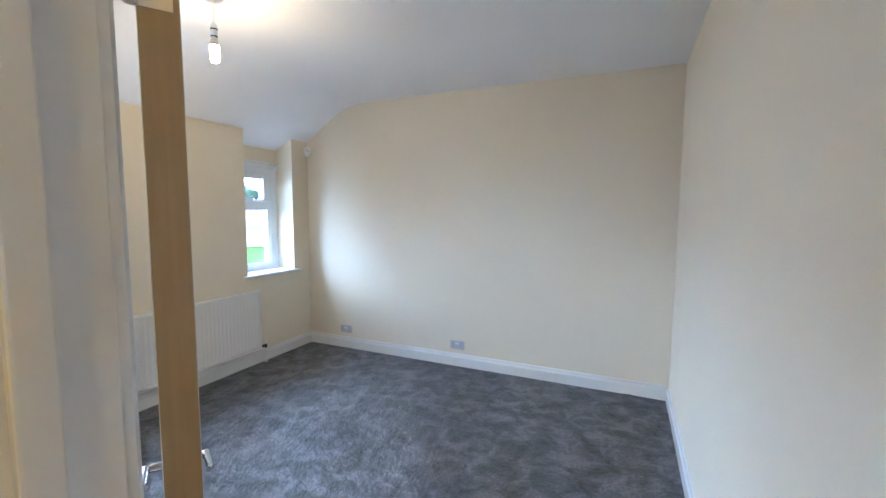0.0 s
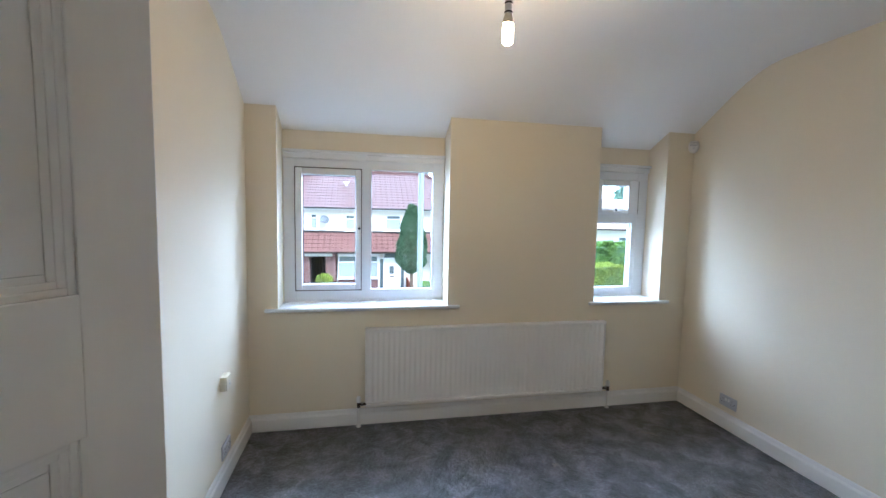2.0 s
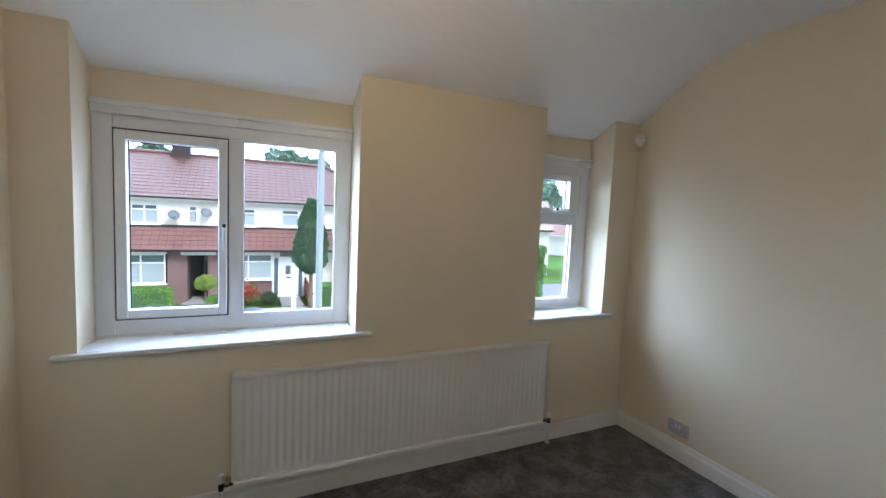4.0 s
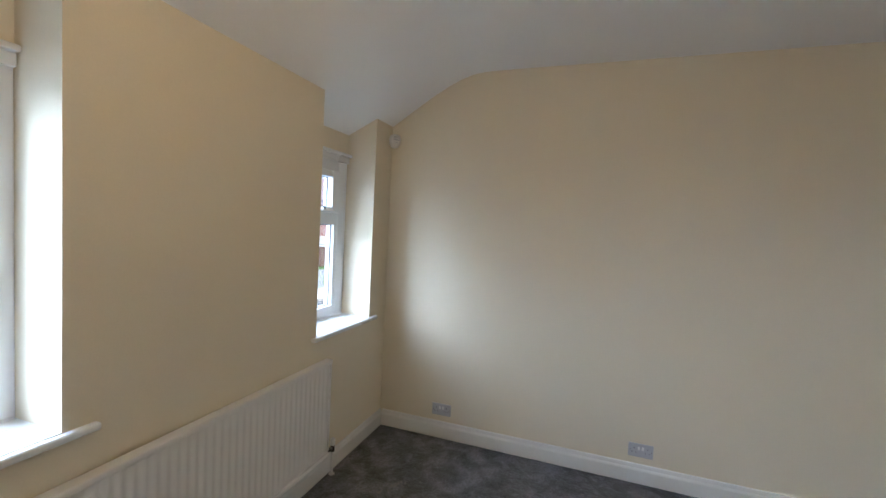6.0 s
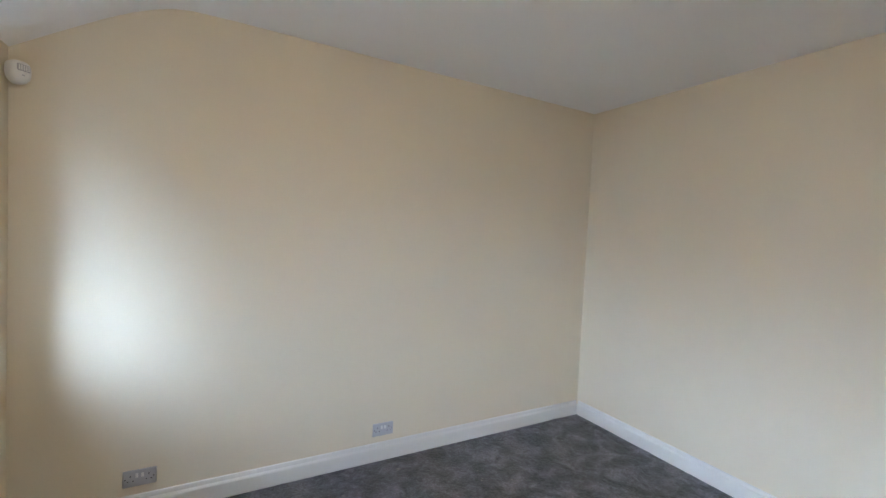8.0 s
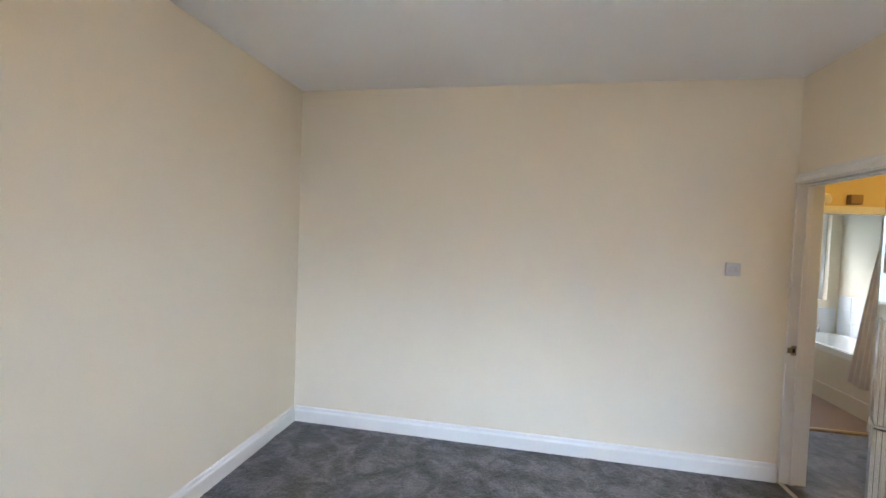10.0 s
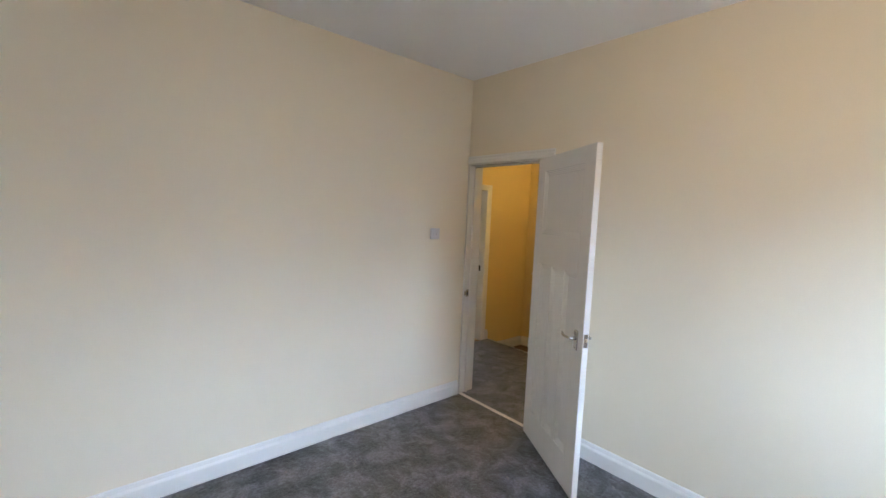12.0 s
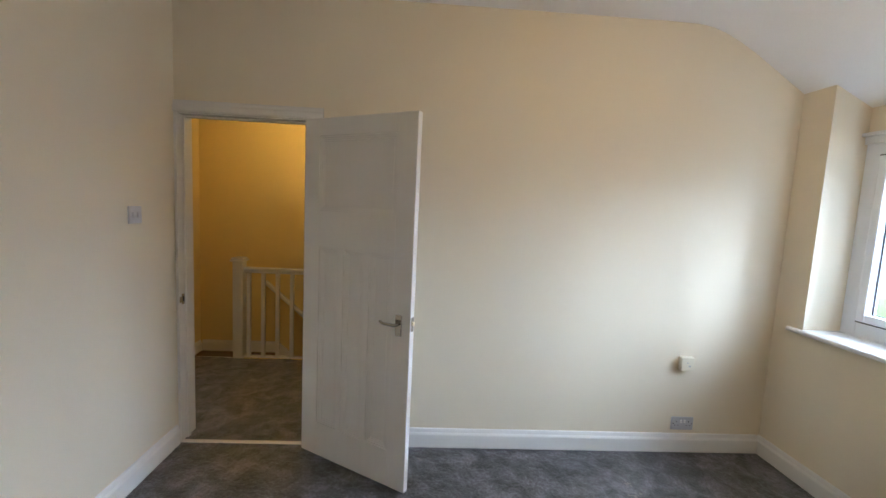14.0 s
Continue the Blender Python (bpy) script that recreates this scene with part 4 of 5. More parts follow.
def house_window(parent, x0, x1, z0, z1, y, lights=2, transom=0.28, blinds=True, name="window"):
    """A white framed window let into a facade that faces -y."""
    w = part(name, bar_frame(bmesh.new(), x0, x1, z0, z1, y - 0.04, y + 0.03, (0.06, 0.06, 0.07, 0.06), 0.0), UPVC, parent, "white framed window with blinds")
    part("sill", boxes((x0 - 0.08, x1 + 0.08, y - 0.12, y, z0 - 0.07, z0 - 0.002)), SILLPAINT, w)
    zt = z1 - (z1 - z0) * transom
    bm = bmesh.new()
    if transom:
        box(bm, x0 + 0.06, x1 - 0.06, y - 0.03, y + 0.03, zt - 0.03, zt + 0.03)
    for k in range(1, lights):
        xc = x0 + (x1 - x0) * k / lights
        box(bm, xc - 0.03, xc + 0.03, y - 0.032, y + 0.03, z0 + 0.07, z1 - 0.06)
    if len(bm.verts):
        part("glazing_bar", bm, UPVC, w)
    else:
        bm.free()
    part("pane", boxes((x0 + 0.05, x1 - 0.05, y + 0.012, y + 0.02, z0 + 0.05, z1 - 0.05)), DARKPANE, w)
    if blinds:
        k, x = 0, x0 + 0.08
        verts, faces = [], []
        while x < x1 - 0.12:
            b = len(verts)
            top = zt - 0.04 if transom else z1 - 0.08
            verts += [(x, y + 0.010, z0 + 0.08), (x + 0.092, y + 0.007, z0 + 0.08), (x + 0.092, y + 0.007, top), (x, y + 0.010, top)]
            faces.append((b, b + 1, b + 2, b + 3))
            x += 0.095
        raw("vertical_blinds", verts, faces, BLIND, w, "pale vertical blind slats")
    return w


EAVE, RIDGE, DEPTH = 1.74, 4.00, 3.25
CAN_T, CAN_B = 0.52, -0.45


def terraced_house(x0, x1, label, canopy_mat, hip=False):
    h = thing("terraced_house", label, "house", group="houses across the street")
    part("upper_wall", boxes((x0, x1, FY, FY + 6.5, -0.45, EAVE)), RENDERWALL, h, "white painted upper wall")
    part("fascia", boxes((x0, x1, FY - 0.26, FY - 0.20, EAVE - 0.02, EAVE + 0.14)), UPVC, h, "white fascia board")
    part("gutter", boxes((x0, x1, FY - 0.36, FY - 0.26, EAVE + 0.06, EAVE + 0.15), bevel=0.02), GUTTER, h, "black gutter")
    slope = Vector((0, DEPTH + 0.3, RIDGE - EAVE))
    rows = 14
    up = slope / rows
    base = Vector((x0, FY - 0.3, EAVE + 0.10))
    n = int(round((x1 - x0) / 0.30))
    if hip:
        keep_front = lambda p: p.x < x1 + 0.3 - (p.y - (FY - 0.3)) * 1.0 - 0.05
    else:
        keep_front = None
    roof = tiles("roof", base, Vector(((x1 - x0) / n, 0, 0)), up, n + (1 if hip else 0), rows, ROOFTILE, h, keep_front, "red concrete interlocking roof tiles")
    if hip:
        up2 = Vector((-(DEPTH + 0.3), 0, RIDGE - EAVE)) / rows
        n2 = 23
        tiles("hip_roof", Vector((x1 + 0.3, FY - 0.3, EAVE + 0.10)), Vector((0, 0.30, 0)), up2, n2, rows, ROOFTILE, h, lambda p: (p.y - (FY - 0.3)) > (x1 + 0.3 - p.x) and (FY + 6.8 - p.y) > (x1 + 0.3 - p.x))
        bm = bmesh.new()
        rod(bm, (x1 + 0.3, FY - 0.3, EAVE + 0.16), (x1 - DEPTH, FY + DEPTH, RIDGE + 0.16), 0.10, n=8)
        xr = x1 - DEPTH
        raw("hip_deck", [(xr, FY - 0.25, EAVE + 0.05), (x1 + 0.25, FY - 0.25, EAVE + 0.05), (xr, FY + DEPTH, RIDGE), (x1 + 0.25, FY + 6.75, EAVE + 0.05), (xr, FY + 6.75, EAVE + 0.05)], [(0, 1, 2), (1, 3, 2), (3, 4, 2), (0, 4, 3, 1)], ROOFTILE, h)
        part("hip_tiles", bm, ROOFTILE, h, "rounded hip tiles")
    bm = bmesh.new()
    xr = x1 - DEPTH if hip else x1
    rod(bm, (x0, FY + DEPTH, RIDGE + 0.12), (xr, FY + DEPTH, RIDGE + 0.12), 0.12, n=8)
    part("ridge_tiles", bm, ROOFTILE, h, "rounded red ridge tiles")
    part("roof_deck", extrude_profile(bmesh.new(), [(FY - 0.25, EAVE + 0.05), (FY + DEPTH, RIDGE), (FY + 6.8, EAVE + 0.05)], "x", x0, xr), ROOFTILE, h)
    return h


def canopy(h, x0, x1, mat):
    """The tiled lean-to strip over the ground floor bays."""
    up = Vector((0, 0.95, CAN_T - CAN_B)) / 5
    n = max(2, int(round((x1 - x0) / 0.30)))
    part("canopy_deck", extrude_profile(bmesh.new(), [(FY - 0.92, CAN_B), (FY - 0.002, CAN_T - 0.02), (FY - 0.002, CAN_B - 0.08), (FY - 0.92, CAN_B - 0.08)], "x", x0, x1), GUTTER, h, "dark canopy edge")
    tiles("canopy_roof", (x0, FY - 0.95, CAN_B), Vector(((x1 - x0) / n, 0, 0)), up, n, 5, mat, h, None, "tiled canopy over the bay windows")
    part("canopy_flashing", boxes((x0, x1, FY - 0.05, FY - 0.003, CAN_T - 0.02, CAN_T + 0.10)), GUTTER, h)


def bay(h, x0, x1, zs, lights):
    """A shallow bay: brick dwarf wall, window, white head."""
    y = FY - 0.55
    part("bay_wall", boxes((x0, x1, y, FY - 0.001, -3.0, zs)), BRICK, h, "red brick wall under the bay")
    part("bay_head", boxes((x0 - 0.05, x1 + 0.05, y - 0.03, FY - 0.001, CAN_B - 0.20, CAN_B - 0.082)), UPVC, h)
    # near-black block stands for the unlit room behind the bay glass
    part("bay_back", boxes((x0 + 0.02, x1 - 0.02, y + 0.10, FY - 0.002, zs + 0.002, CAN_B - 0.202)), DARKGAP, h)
    house_window(h, x0, x1, zs + 0.08, CAN_B - 0.205, y, lights, 0.30)


ha = terraced_house(-13.0, -1.46, "white and brick terraced house with a red tiled roof", CANOPYTILE)
canopy(ha, -13.0, -1.46, CANOPYTILE)
part("lower_wall", boxes((-13.0, -1.86, FY + 0.0, FY + 6.5, -3.0, -0.452)), BRICK, ha, "red brick ground floor wall")
bay(ha, -5.4, -2.68, -2.05, 3)
part("brick_pier", boxes((-2.62, -1.86, FY - 0.50, FY - 0.001, -3.0, CAN_B - 0.09)), BRICK, ha)
house_window(ha, -4.05, -3.02, 0.66, 1.52, FY - 0.02, 2)
house_window(ha, -1.86, -1.50, 0.70, 1.52, FY - 0.02, 1)
house_window(ha, -7.6, -6.6, 0.66, 1.52, FY - 0.02, 2)
bay(ha, -10.6, -7.9, -2.05, 3)

hb = terraced_house(-1.46, 4.60, "white terraced house with a bay window and white door", CANOPYTILE)
canopy(hb, -1.46, 4.60, CANOPYTILE)
part("lower_wall", boxes((-1.04, 4.60, FY + 0.0, FY + 6.5, -3.0, -0.452)), RENDERWALL, hb, "white painted ground floor wall")
# passage end and sides coloured near-black in place of the shade within
part("passage", boxes((-1.858, -1.042, FY + 5.6, FY + 5.7, -3.0, -0.452)), DARKGAP, hb, "near-black sheet for the shade of the covered passage between houses")
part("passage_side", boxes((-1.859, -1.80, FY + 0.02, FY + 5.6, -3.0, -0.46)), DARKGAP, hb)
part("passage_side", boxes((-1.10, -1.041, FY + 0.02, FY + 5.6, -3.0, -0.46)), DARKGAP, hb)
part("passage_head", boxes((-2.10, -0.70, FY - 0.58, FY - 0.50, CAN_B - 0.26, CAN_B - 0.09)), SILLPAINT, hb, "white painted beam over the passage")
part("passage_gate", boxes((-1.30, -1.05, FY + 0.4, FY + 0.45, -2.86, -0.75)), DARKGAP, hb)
part("brick_pier", boxes((-1.04, -0.50, FY - 0.50, FY - 0.001, -3.0, CAN_B - 0.09)), BRICK, hb, "red brick pier beside the passage")
bay(hb, -0.40, 1.70, -1.95, 2)
house_window(hb, -0.05, 0.95, 0.66, 1.50, FY - 0.02, 2)
house_window(hb, 2.12, 2.95, 0.68, 1.52, FY - 0.02, 1)
porch = part("front_door", boxes((2.04, 2.88, FY - 0.42, FY - 0.36, -2.80, -0.86), bevel=0.01), UPVC, hb, "white front door with a small dark pane")
part("door_pane", boxes((2.32, 2.56, FY - 0.432, FY - 0.418, -1.68, -1.24)), DARKPANE, porch)
part("letter_plate", boxes((2.34, 2.58, FY - 0.436, FY - 0.419, -1.86, -1.80)), CHROME, porch)
part("fanlight", boxes((2.04, 2.88, FY - 0.40, FY - 0.37, -0.80, -0.56)), DARKPANE, porch)
bm = bmesh.new()
for xa, xb in ((1.72, 1.80), (1.98, 2.04), (2.88, 2.94), (3.12, 3.20)):
    box(bm, xa, xb, FY - 0.44, FY - 0.34, -2.84, -0.54)
box(bm, 1.80, 3.12, FY - 0.44, FY - 0.34, -0.86, -0.80)
part("porch_frame", bm, UPVC, porch)
for xa, xb in ((1.80, 1.98), (2.94, 3.12)):
    part("side_light", boxes((xa, xb, FY - 0.39, FY - 0.38, -2.7, -0.86)), DARKPANE, porch)

hc = terraced_house(4.60, 7.85, "end terraced house with a bright red canopy", PAINTEDTILE, hip=True)
canopy(hc, 4.72, 7.40, PAINTEDTILE)
part("lower_wall", boxes((4.60, 7.85, FY + 0.0, FY + 6.5, -3.0, -0.452)), RENDERWALL, hc, "white painted ground floor wall")
bay(hc, 4.95, 7.25, -1.90, 2)
house_window(hc, 5.75, 6.75, 0.74, 1.60, FY - 0.02, 1)


def chimney(x0, x1, y, z0, z1, pots):
    c = thing("chimney_stack", "dark sooty brick chimney stack above the roof", "chimney")
    part("stack", boxes((x0, x1, y - 0.35, y + 0.35, z0, z1 - 0.12)), CHIMBRICK, c)
    part("cap", boxes((x0 - 0.05, x1 + 0.05, y - 0.40, y + 0.40, z1 - 0.12, z1), bevel=0.02), CHIMBRICK, c)
    for k in range(pots):
        xc = x0 + (x1 - x0) * (k + 0.5) / pots
        part("chimney_pot", lathe(bmesh.new(), [(0.11, z1), (0.10, z1 + 0.06), (0.11, z1 + 0.08)], (xc, y, 0), 12), ROOFTILE, c)


chimney(-2.95, -2.15, FY + DEPTH, 3.6, 4.72, 3)
chimney(6.0, 6.75, FY + DEPTH + 0.6, 1.9, 4.25, 2)


vent = thing("roof_vent", "small white flue terminal on the red tiled roof", "roof vent", Matrix.Translation((-0.05, FY + 1.75, EAVE + 1.42)))
part("flue", rod(bmesh.new(), (0, 0, -0.15), (0, 0, 0.16), 0.07, n=12), UPVC, vent, "", True)
part("cap", boxes((-0.15, 0.15, -0.10, 0.10, 0.13, 0.24), bevel=0.02), UPVC, vent)


def satellite_dish(x, z):
    d = thing("satellite_dish", "grey satellite dish on the white house wall", "satellite dish", Matrix.Translation((x, FY - 0.30, z)) @ Matrix.Rotation(radians(25), 4, "Z") @ Matrix.Rotation(radians(58), 4, "X"), group="satellite dishes")
    part("reflector", lathe(bmesh.new(), [(0.005, 0.0), (0.12, 0.012), (0.18, 0.040), (0.24, 0.075), (0.242, 0.071), (0.18, 0.031), (0.12, 0.003), (0.005, -0.01)], n=24), DISH, d, "", True)
    part("arm", rod(bmesh.new(), (0, -0.25, 0.05), (0, -0.12, 0.34), 0.012, n=8), DISH, d)
    part("bracket", rod(bmesh.new(), (0, 0, 0), (0, 0.05, -0.30), 0.02, n=8), DISH, d)


satellite_dish(-2.40, 1.05)
satellite_dish(-1.13, 1.20)


# ---- plants ----
def leaves(name, points, size, mat, parent, label="", flat=0.5):
    """Many small leaf blades, each two bent triangles, at the given points."""
    pts = np.asarray(points)
    n = len(pts)
    d = np.random.normal(size=(n, 3))
    d /= np.linalg.norm(d, axis=1)[:, None]
    e = np.random.normal(size=(n, 3))
    e -= (e * d).sum(1)[:, None] * d
    e /= np.linalg.norm(e, axis=1)[:, None]
    s = size * np.random.uniform(0.6, 1.3, (n, 1))
    a, b = pts - d * s, pts + d * s
    c1, c2 = pts + e * s * flat, pts - e * s * flat
    verts = np.stack([a, c1, b, c2], 1).reshape(-1, 3)
    faces = [(4 * i, 4 * i + 1, 4 * i + 2, 4 * i + 3) for i in range(n)]
    return raw(name, verts.tolist(), faces, mat, parent, label)


def hedge(x0, x1, y0, y1, z0, z1, mat, label, count, size=0.05, round_top=0.12):
    h = thing("hedge", label, "hedge", group="garden hedges")
    core = boxes((x0 + 0.08, x1 - 0.08, y0 + 0.08, y1 - 0.08, z0, z1 - 0.10))
    part("branches", core, CONIFER, h, "dark inner growth")
    pts = []
    while len(pts) < count:
        f = random.random()
        x, y = random.uniform(x0, x1), random.uniform(y0, y1)
        z = random.uniform(z0, z1)
        if f < 0.42:
            y = y0 + abs(random.gauss(0, 0.05))
        elif f < 0.78:
            z = z1 - abs(random.gauss(0, 0.05))
        elif f < 0.9:
            x = x0 + abs(random.gauss(0, 0.05))
        else:
            x = x1 - abs(random.gauss(0, 0.05))
        bump = noise.noise((x * 1.3, y * 1.3, z * 1.3)) * round_top
        z = min(z, z1 + bump)
        pts.append((x + bump * 0.4, y - bump * 0.5, z + bump * (f > 0.42)))
    leaves("foliage", pts, size, mat, h)
    return h


def shrub(name, x, y, z, r, zr, mat, label, count, size, category="shrub"):
    s = thing(name, label, category)
    part("stems", rod(bmesh.new(), (x, y, z - zr - 0.5), (x, y, z), 0.05, 0.02, 8), BARK, s)
    pts = []
    for _ in range(count):
        v = Vector((random.gauss(0, 1), random.gauss(0, 1), random.gauss(0, 1))).normalized()
        q = (0.72 + 0.28 * random.random()) * (1 + 0.22 * noise.noise(v * 2.5 + Vector((x, y, z))))
        pts.append((x + v.x * r * q, y + v.y * r * q, z + v.z * zr * q))
    leaves("foliage", pts, size, mat, s)
    return s


hedge(-7.5, -2.12, 20.3, 21.3, -3.1, -1.78, HEDGE, "clipped bright green privet hedge", 9000)
hedge(3.55, 10.6, 20.0, 21.0, -3.15, -1.72, HEDGE, "long clipped green hedge beside the pavement", 17000, 0.038)
shrub("shrub", -0.98, 21.5, -1.72, 0.42, 0.34, LIMEHEDGE, "round clipped yellow green shrub", 1500, 0.05)
shrub("shrub", -0.55, 20.9, -2.50, 0.40, 0.40, HEDGE, "low green garden shrub", 900, 0.05)
rose = shrub("rose_bush", 0.68, 22.3, -2.42, 0.42, 0.44, HEDGE, "green bush with red flowers", 1400, 0.05)
leaves("flowers", [(0.68 + random.gauss(0, 0.24), 21.95 + random.gauss(0, 0.10), -2.25 + random.gauss(0, 0.22)) for _ in range(150)], 0.06, FLOWER, rose, "red blooms", 0.9)
shrub("shrub", 1.55, 22.3, -2.62, 0.36, 0.28, CONIFER, "low dark green shrub under the bay", 1200, 0.04)


def conifer(x, y, z_top, z_low, r):
    t = thing("conifer_tree", "tall clipped dark green conifer on a bare trunk", "tree")
    part("trunk", rod(bmesh.new(), (x + 0.04, y, G0 - 0.1), (x, y, z_low + 0.6), 0.11, 0.06, 10), BARK, t, "bare grey brown trunk", True)
    for k in range(7):
        a = k * 0.9
        part("limb", rod(bmesh.new(), (x, y, z_low - 0.1 + 0.1 * k), (x + 0.45 * math.cos(a), y + 0.45 * math.sin(a), z_low + 0.5 + 0.2 * k), 0.03, 0.01, 6), BARK, t)
    pts = []
    hgt = z_top - z_low
    for _ in range(22000):
        v = random.random() ** 0.9
        rr = r * (min(1, (v / 0.16) ** 0.6)) * (1 - max(0, (v - 0.30) / 0.70) ** 1.7 * 0.78) if v < 0.99 else r * 0.12
        a = random.uniform(0, 2 * math.pi)
        lump = 1 + 0.16 * noise.noise((math.cos(a) * 2.2, math.sin(a) * 2.2, v * 6)) + 0.07 * noise.noise((math.cos(a) * 7, math.sin(a) * 7, v * 16))
        q = rr * lump * (1 - 0.30 * random.random() ** 2)
        pts.append((x + q * math.cos(a), y + q * math.sin(a), z_low + v * hgt + 0.10 * noise.noise((a * 2, v * 5, 1))))
    leaves("crown", pts, 0.045, CONIFER, t, "dense crown of dark green sprays", 0.35)


conifer(3.05, 19.3, 2.02, -1.08, 0.70)


def far_tree(x, y, z_top, w, count=9800):
    t = thing("tree", "distant leafy green tree behind the houses", "tree", group="trees behind the houses")
    part("trunk", rod(bmesh.new(), (x, y, -3.4), (x, y, z_top - 2.5), 0.35, 0.15, 8), BARK, t)
    pts = []
    for k in range(14):
        a = k * 2.4
        cx, cy, cz = x + w * 0.6 * random.uniform(0.1, 1) * math.cos(a), y + w * 0.6 * random.uniform(0.1, 1) * math.sin(a), z_top - random.uniform(0.6, 4.5)
        part("limb", rod(bmesh.new(), (x, y, cz - 2.0), (cx, cy, cz), 0.10, 0.03, 6), BARK, t)
        rr = w * random.uniform(0.22, 0.36)
        for _ in range(count // 14):
            v = Vector((random.gauss(0, 1), random.gauss(0, 1), random.gauss(0, 0.75))).normalized() * rr * random.uniform(0.6, 1.05)
            pts.append((cx + v.x, cy + v.y, min(cz + v.z, z_top)))
    leaves("crown", pts, 0.17, FARLEAF, t, "", 0.7)


for x, y, zt, w in ((3.2, 40, 6.6, 3.0), (6.0, 41, 6.0, 3.0), (-6.0, 40, 6.6, 2.0), (17, 44, 6.0, 4.5), (24, 48, 6.5, 5.0), (34, 46, 7.0, 5.0), (45, 40, 7.0, 5.0), (58, 30, 7.5, 5.0), (44, 51, 5.6, 4.0)):
    far_tree(x, y, zt, w)

# ---- street furniture ----
lp = thing("street_lamp", "pale galvanised steel street lamp post", "street lamp", Matrix.Translation((1.78, 7.65, -3.15)))
part("base", rod(bmesh.new(), (0, 0, -0.1), (0, 0, 1.6), 0.065, n=16), GALV, lp, "", True)
part("pole", rod(bmesh.new(), (0, 0, 1.55), (0, 0, 5.95), 0.048, n=16), GALV, lp, "", True)
part("upper_pole", rod(bmesh.new(), (0, 0, 5.90), (0, 0, 8.2), 0.036, 0.030, 14), GALV, lp, "", True)
part("lantern", boxes((-0.10, 0.10, -0.05, 0.75, 8.15, 8.30), bevel=0.05), GALV, lp, "", True)
gp = thing("gate_post", "square white painted concrete gate post", "gate post", Matrix.Translation((2.42, 19.6, -3.15)), group="gate posts")
part("post", boxes((-0.09, 0.09, -0.09, 0.09, -0.05, 1.02), bevel=0.015), RENDERWALL, gp)
part("cap", boxes((-0.11, 0.11, -0.11, 0.11, 1.02, 1.08), bevel=0.02), RENDERWALL, gp)
copy_thing(gp, Matrix.Translation((3.20, 19.6, -3.15)))
fn = thing("garden_fence", "orange stained timber fence beside the path", "fence")
for k in range(9):
    y = 19.9 + k * 0.42
    part("board", boxes((3.30, 3.34, y, y + 0.40, -3.0 + k * 0.02, -2.15 + k * 0.03), bevel=0.005), FENCE, fn)
gw = thing("garden_wall", "low red brick garden wall", "garden wall")
part("wall", boxes((-0.7, 2.30, 19.55, 19.75, -3.2, -2.62)), BRICK, gw)
part("coping", boxes((-0.72, 2.32, 19.52, 19.78, -2.62, -2.56), bevel=0.01), PAVING, gw)


def car(x, y, turn, mat, label):
    c = thing("car", label, "car", Matrix.Translation((x, y, -3.27)) @ Matrix.Rotation(radians(turn), 4, "Z"))
    bm = bmesh.new()
    prof = [(-2.0, 0.30), (-2.05, 0.62), (-1.95, 0.86), (-1.15, 0.96), (-0.55, 1.40), (0.75, 1.44), (1.55, 1.00), (1.95, 0.92), (2.05, 0.60), (2.0, 0.30)]
    extrude_profile(bm, [(p[0], p[1]) for p in prof], "y", -0.85, 0.85)
    for v in bm.verts:
        if v.co.z > 0.98:
            v.co.y *= 0.80
    bmesh.ops.bevel(bm, geom=bm.edges[:], offset=0.05, segments=2, affect="EDGES")
    part("body", bm, mat, c, "", True)
    bm = bmesh.new()
    extrude_profile(bm, [(-1.08, 1.00), (-0.56, 1.36), (0.72, 1.40), (1.38, 1.04)], "y", -0.72, 0.72)
    part("windows", bm, DARKPANE, c)
    part("number_plate", boxes((-2.075, -2.045, -0.26, 0.26, 0.42, 0.53), bevel=0.004), PLATEYELLOW, c, "yellow number plate")
    part("bumper", boxes((-2.10, -1.95, -0.80, 0.80, 0.34, 0.56), bevel=0.05), SEAL, c)
    for wy in (-0.62, 0.62):
        part("headlight", boxes((-2.06, -1.90, wy - 0.16, wy + 0.16, 0.66, 0.80), bevel=0.04), GALV, c, "clear headlight")
    for wx in (-1.25, 1.25):
        for wy in (-0.80, 0.80):
            w = part("wheel", rod(bmesh.new(), (wx, wy - 0.09, 0.31), (wx, wy + 0.09, 0.31), 0.31, n=20), SEAL, c)
            part("rim", rod(bmesh.new(), (wx, wy - 0.10, 0.31), (wx, wy + 0.10, 0.31), 0.19, n=16), GALV, w)


car(0.3, 16.2, 0, CARPAINT, "dark parked car at the kerb")
car(6.6, 16.2, 0, CARPAINT, "dark parked car at the kerb")

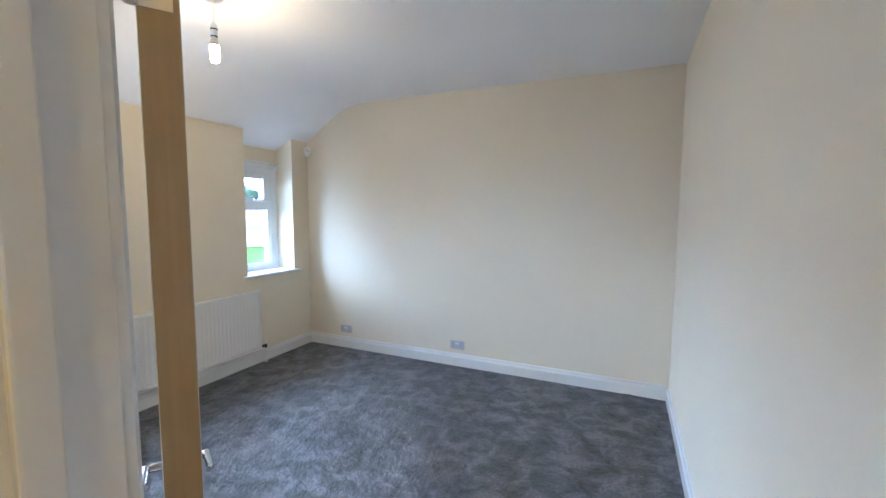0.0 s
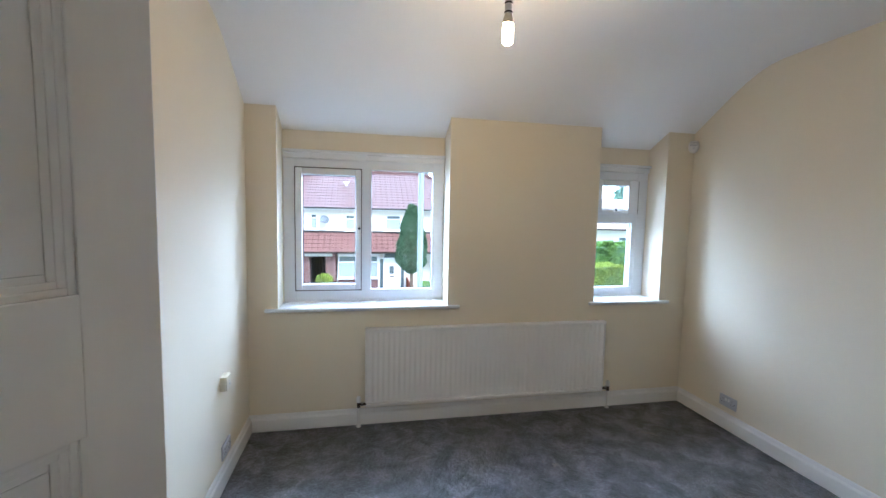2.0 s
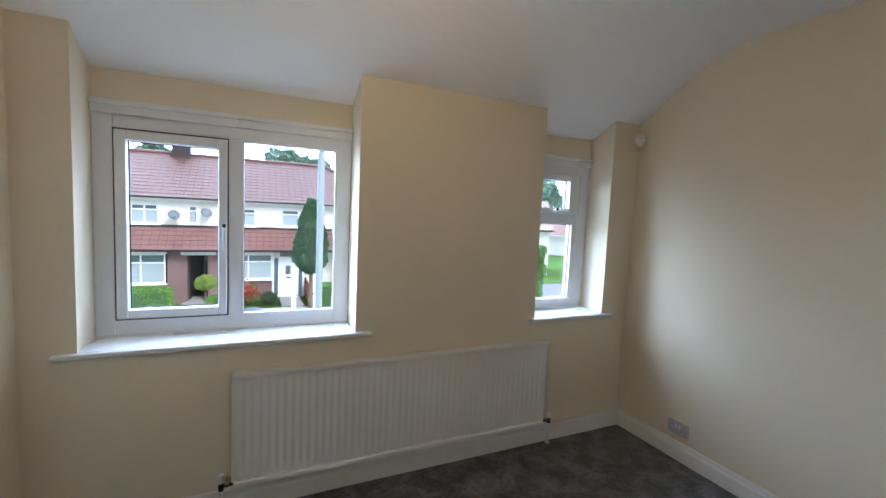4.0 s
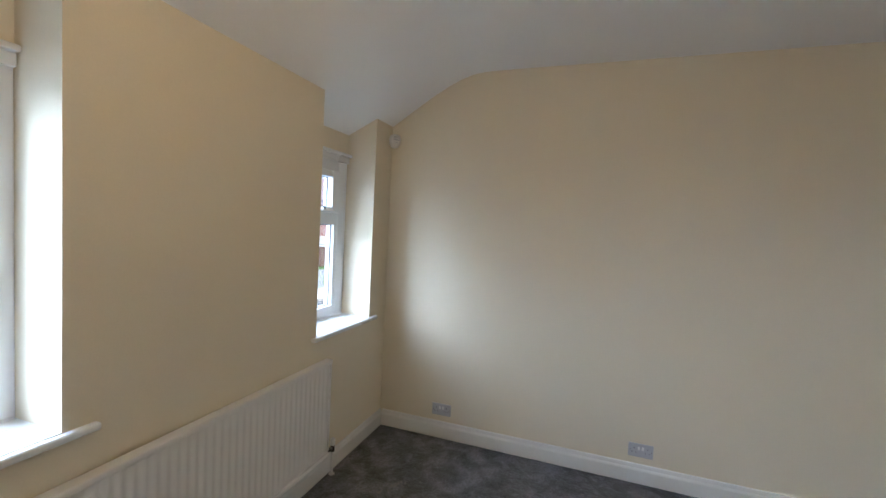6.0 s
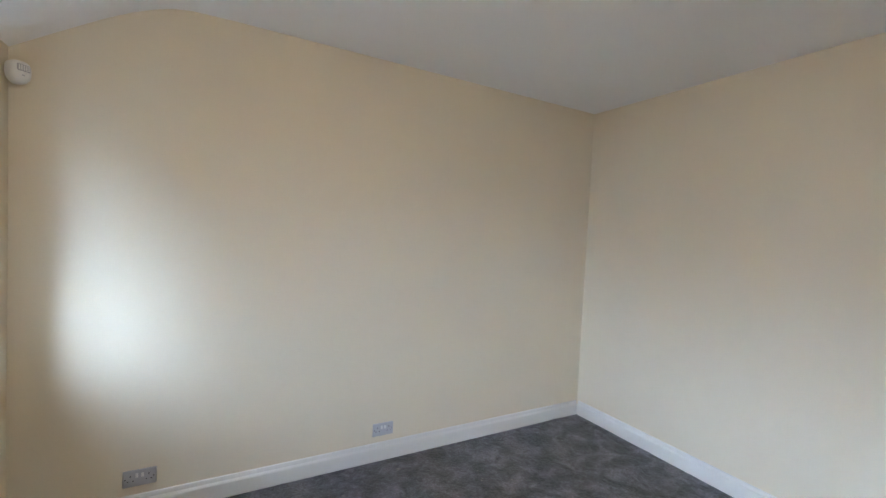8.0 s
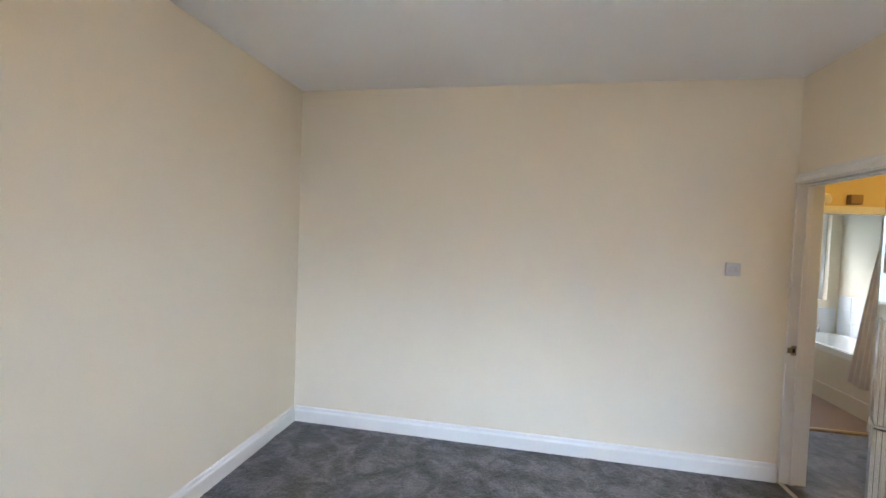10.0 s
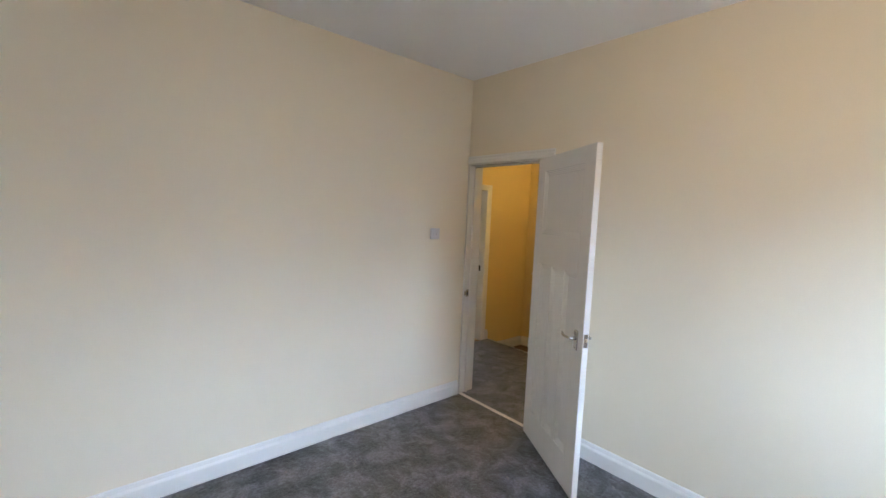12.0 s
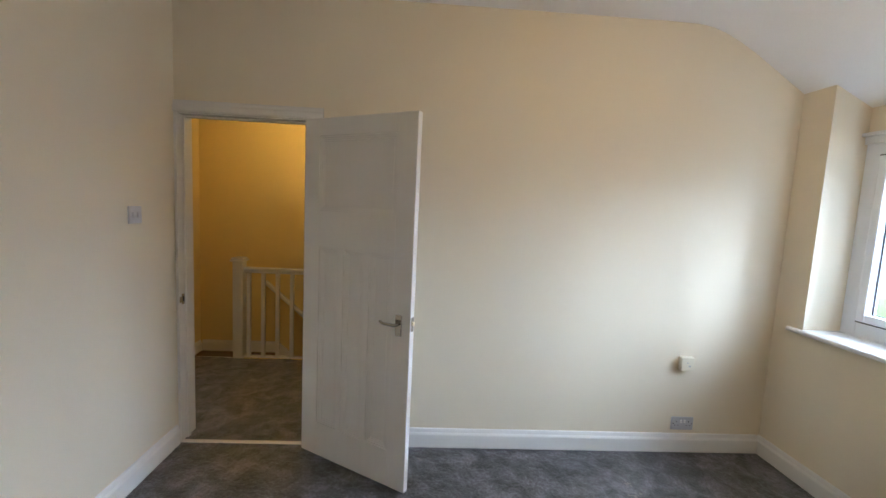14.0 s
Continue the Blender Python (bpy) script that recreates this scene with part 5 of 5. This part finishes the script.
# ---- along the street to the east ----
def semi_detached(label, m, wall, wall_label, roof_mat, top):
    """A two storey house that faces -y in its own axes, eaves at top, with a lean-to porch roof along its front."""
    h = thing("semi_detached_house", label, "house", m, "houses along the street")
    part("wall", boxes((-5.0, 5.0, 0.0, 7.0, -3.4, top)), wall, h, wall_label)
    part("roof", extrude_profile(bmesh.new(), [(-0.4, top - 0.05), (3.5, top + 2.5), (7.4, top - 0.05)], "x", -5.3, 5.3), roof_mat, h)
    tiles("roof_tiles", (-5.3, -0.4, top), (0.3, 0, 0), Vector((0, 3.9, 2.55)) / 13, 35, 13, roof_mat, h)
    part("gutter", boxes((-5.3, 5.3, -0.5, -0.4, top - 0.08, top + 0.05)), GUTTER, h)
    for a in (-4.0, -1.0, 2.4):
        house_window(h, a, a + 1.3, top - 1.7, top - 0.6, -0.02, 2)
        house_window(h, a, a + 1.5, -2.4, -1.1, -0.02, 2)
    tiles("porch_roof", (-4.6, -1.4, -0.82), (0.3, 0, 0), Vector((0, 1.4, 0.75)) / 5, 30, 5, GREYTILE, h, None, "grey tiled porch roof")
    part("porch_beam", boxes((-4.6, 4.4, -1.35, -1.2, -1.00, -0.83)), UPVC, h)
    for a in (-4.5, -0.1, 4.2):
        part("porch_post", boxes((a, a + 0.12, -1.34, -1.22, -3.4, -1.00)), UPVC, h)


def bungalow(label, m, wall, wall_label):
    h = thing("bungalow", label, "bungalow", m, "bungalows along the street")
    part("wall", boxes((-6.0, 6.0, 0.0, 7.0, -3.4, -0.4)), wall, h, wall_label)
    part("roof", extrude_profile(bmesh.new(), [(-0.4, -0.42), (3.5, 1.6), (7.4, -0.42)], "x", -6.3, 6.3), ROOFTILE, h)
    tiles("roof_tiles", (-6.3, -0.4, -0.38), (0.3, 0, 0), Vector((0, 3.9, 2.02)) / 12, 42, 12, CANOPYTILE, h)
    part("fascia", boxes((-6.3, 6.3, -0.46, -0.41, -0.56, -0.36)), UPVC, h)
    for a in (-4.5, 1.5):
        house_window(h, a, a + 1.8, -2.2, -0.9, -0.02, 2)


semi_detached("pale house with a pinkish tiled roof beyond the hedges", pose(19.2, 32.0, -1.2, 0, 0, -30), RENDERWALL, "pale rendered wall", PALETILE, 1.9)
semi_detached("red brick house with a grey porch roof beyond the turning", pose(35.4, 28.0, 0, 0, 0, -53), STREETBRICK, "red brick wall", ROOFTILE, 3.4)
bungalow("low brick bungalow with a red tiled roof", pose(42.0, 19.5, 0, 0, 0, -66), STREETBRICK, "red brick wall")
bungalow("pale low bungalow with a red tiled roof across the green", pose(39.0, 44.5, 0, 0, 0, -42), RENDERWALL, "pale rendered wall")
structure("lawn_verge", boxes((11.6, 16.4, 19.7, 30.0, -3.40, -3.08), (16.4, 90.0, 26.0, 70.0, -3.40, -3.08)), LAWN, "green grass verge along the street", "lawn")
structure("pavement_turning", boxes((16.4, 60.0, 19.7, 26.0, -3.40, -3.13)), APRON, "worn grey surface at the turning", "pavement")
hedge(11.2, 12.9, 17.9, 19.3, -3.15, -0.62, LIMEHEDGE, "tall flat topped lime green hedge", 6000)
hedge(12.6, 16.0, 20.3, 22.0, -3.1, 0.15, HEDGE, "tall green garden hedge", 12000, 0.07, 0.5)
hedge(24.0, 30.5, 17.5, 18.7, -3.1, -1.3, HEDGE, "clipped green garden hedge beyond the lawn", 7000, 0.06, 0.2)
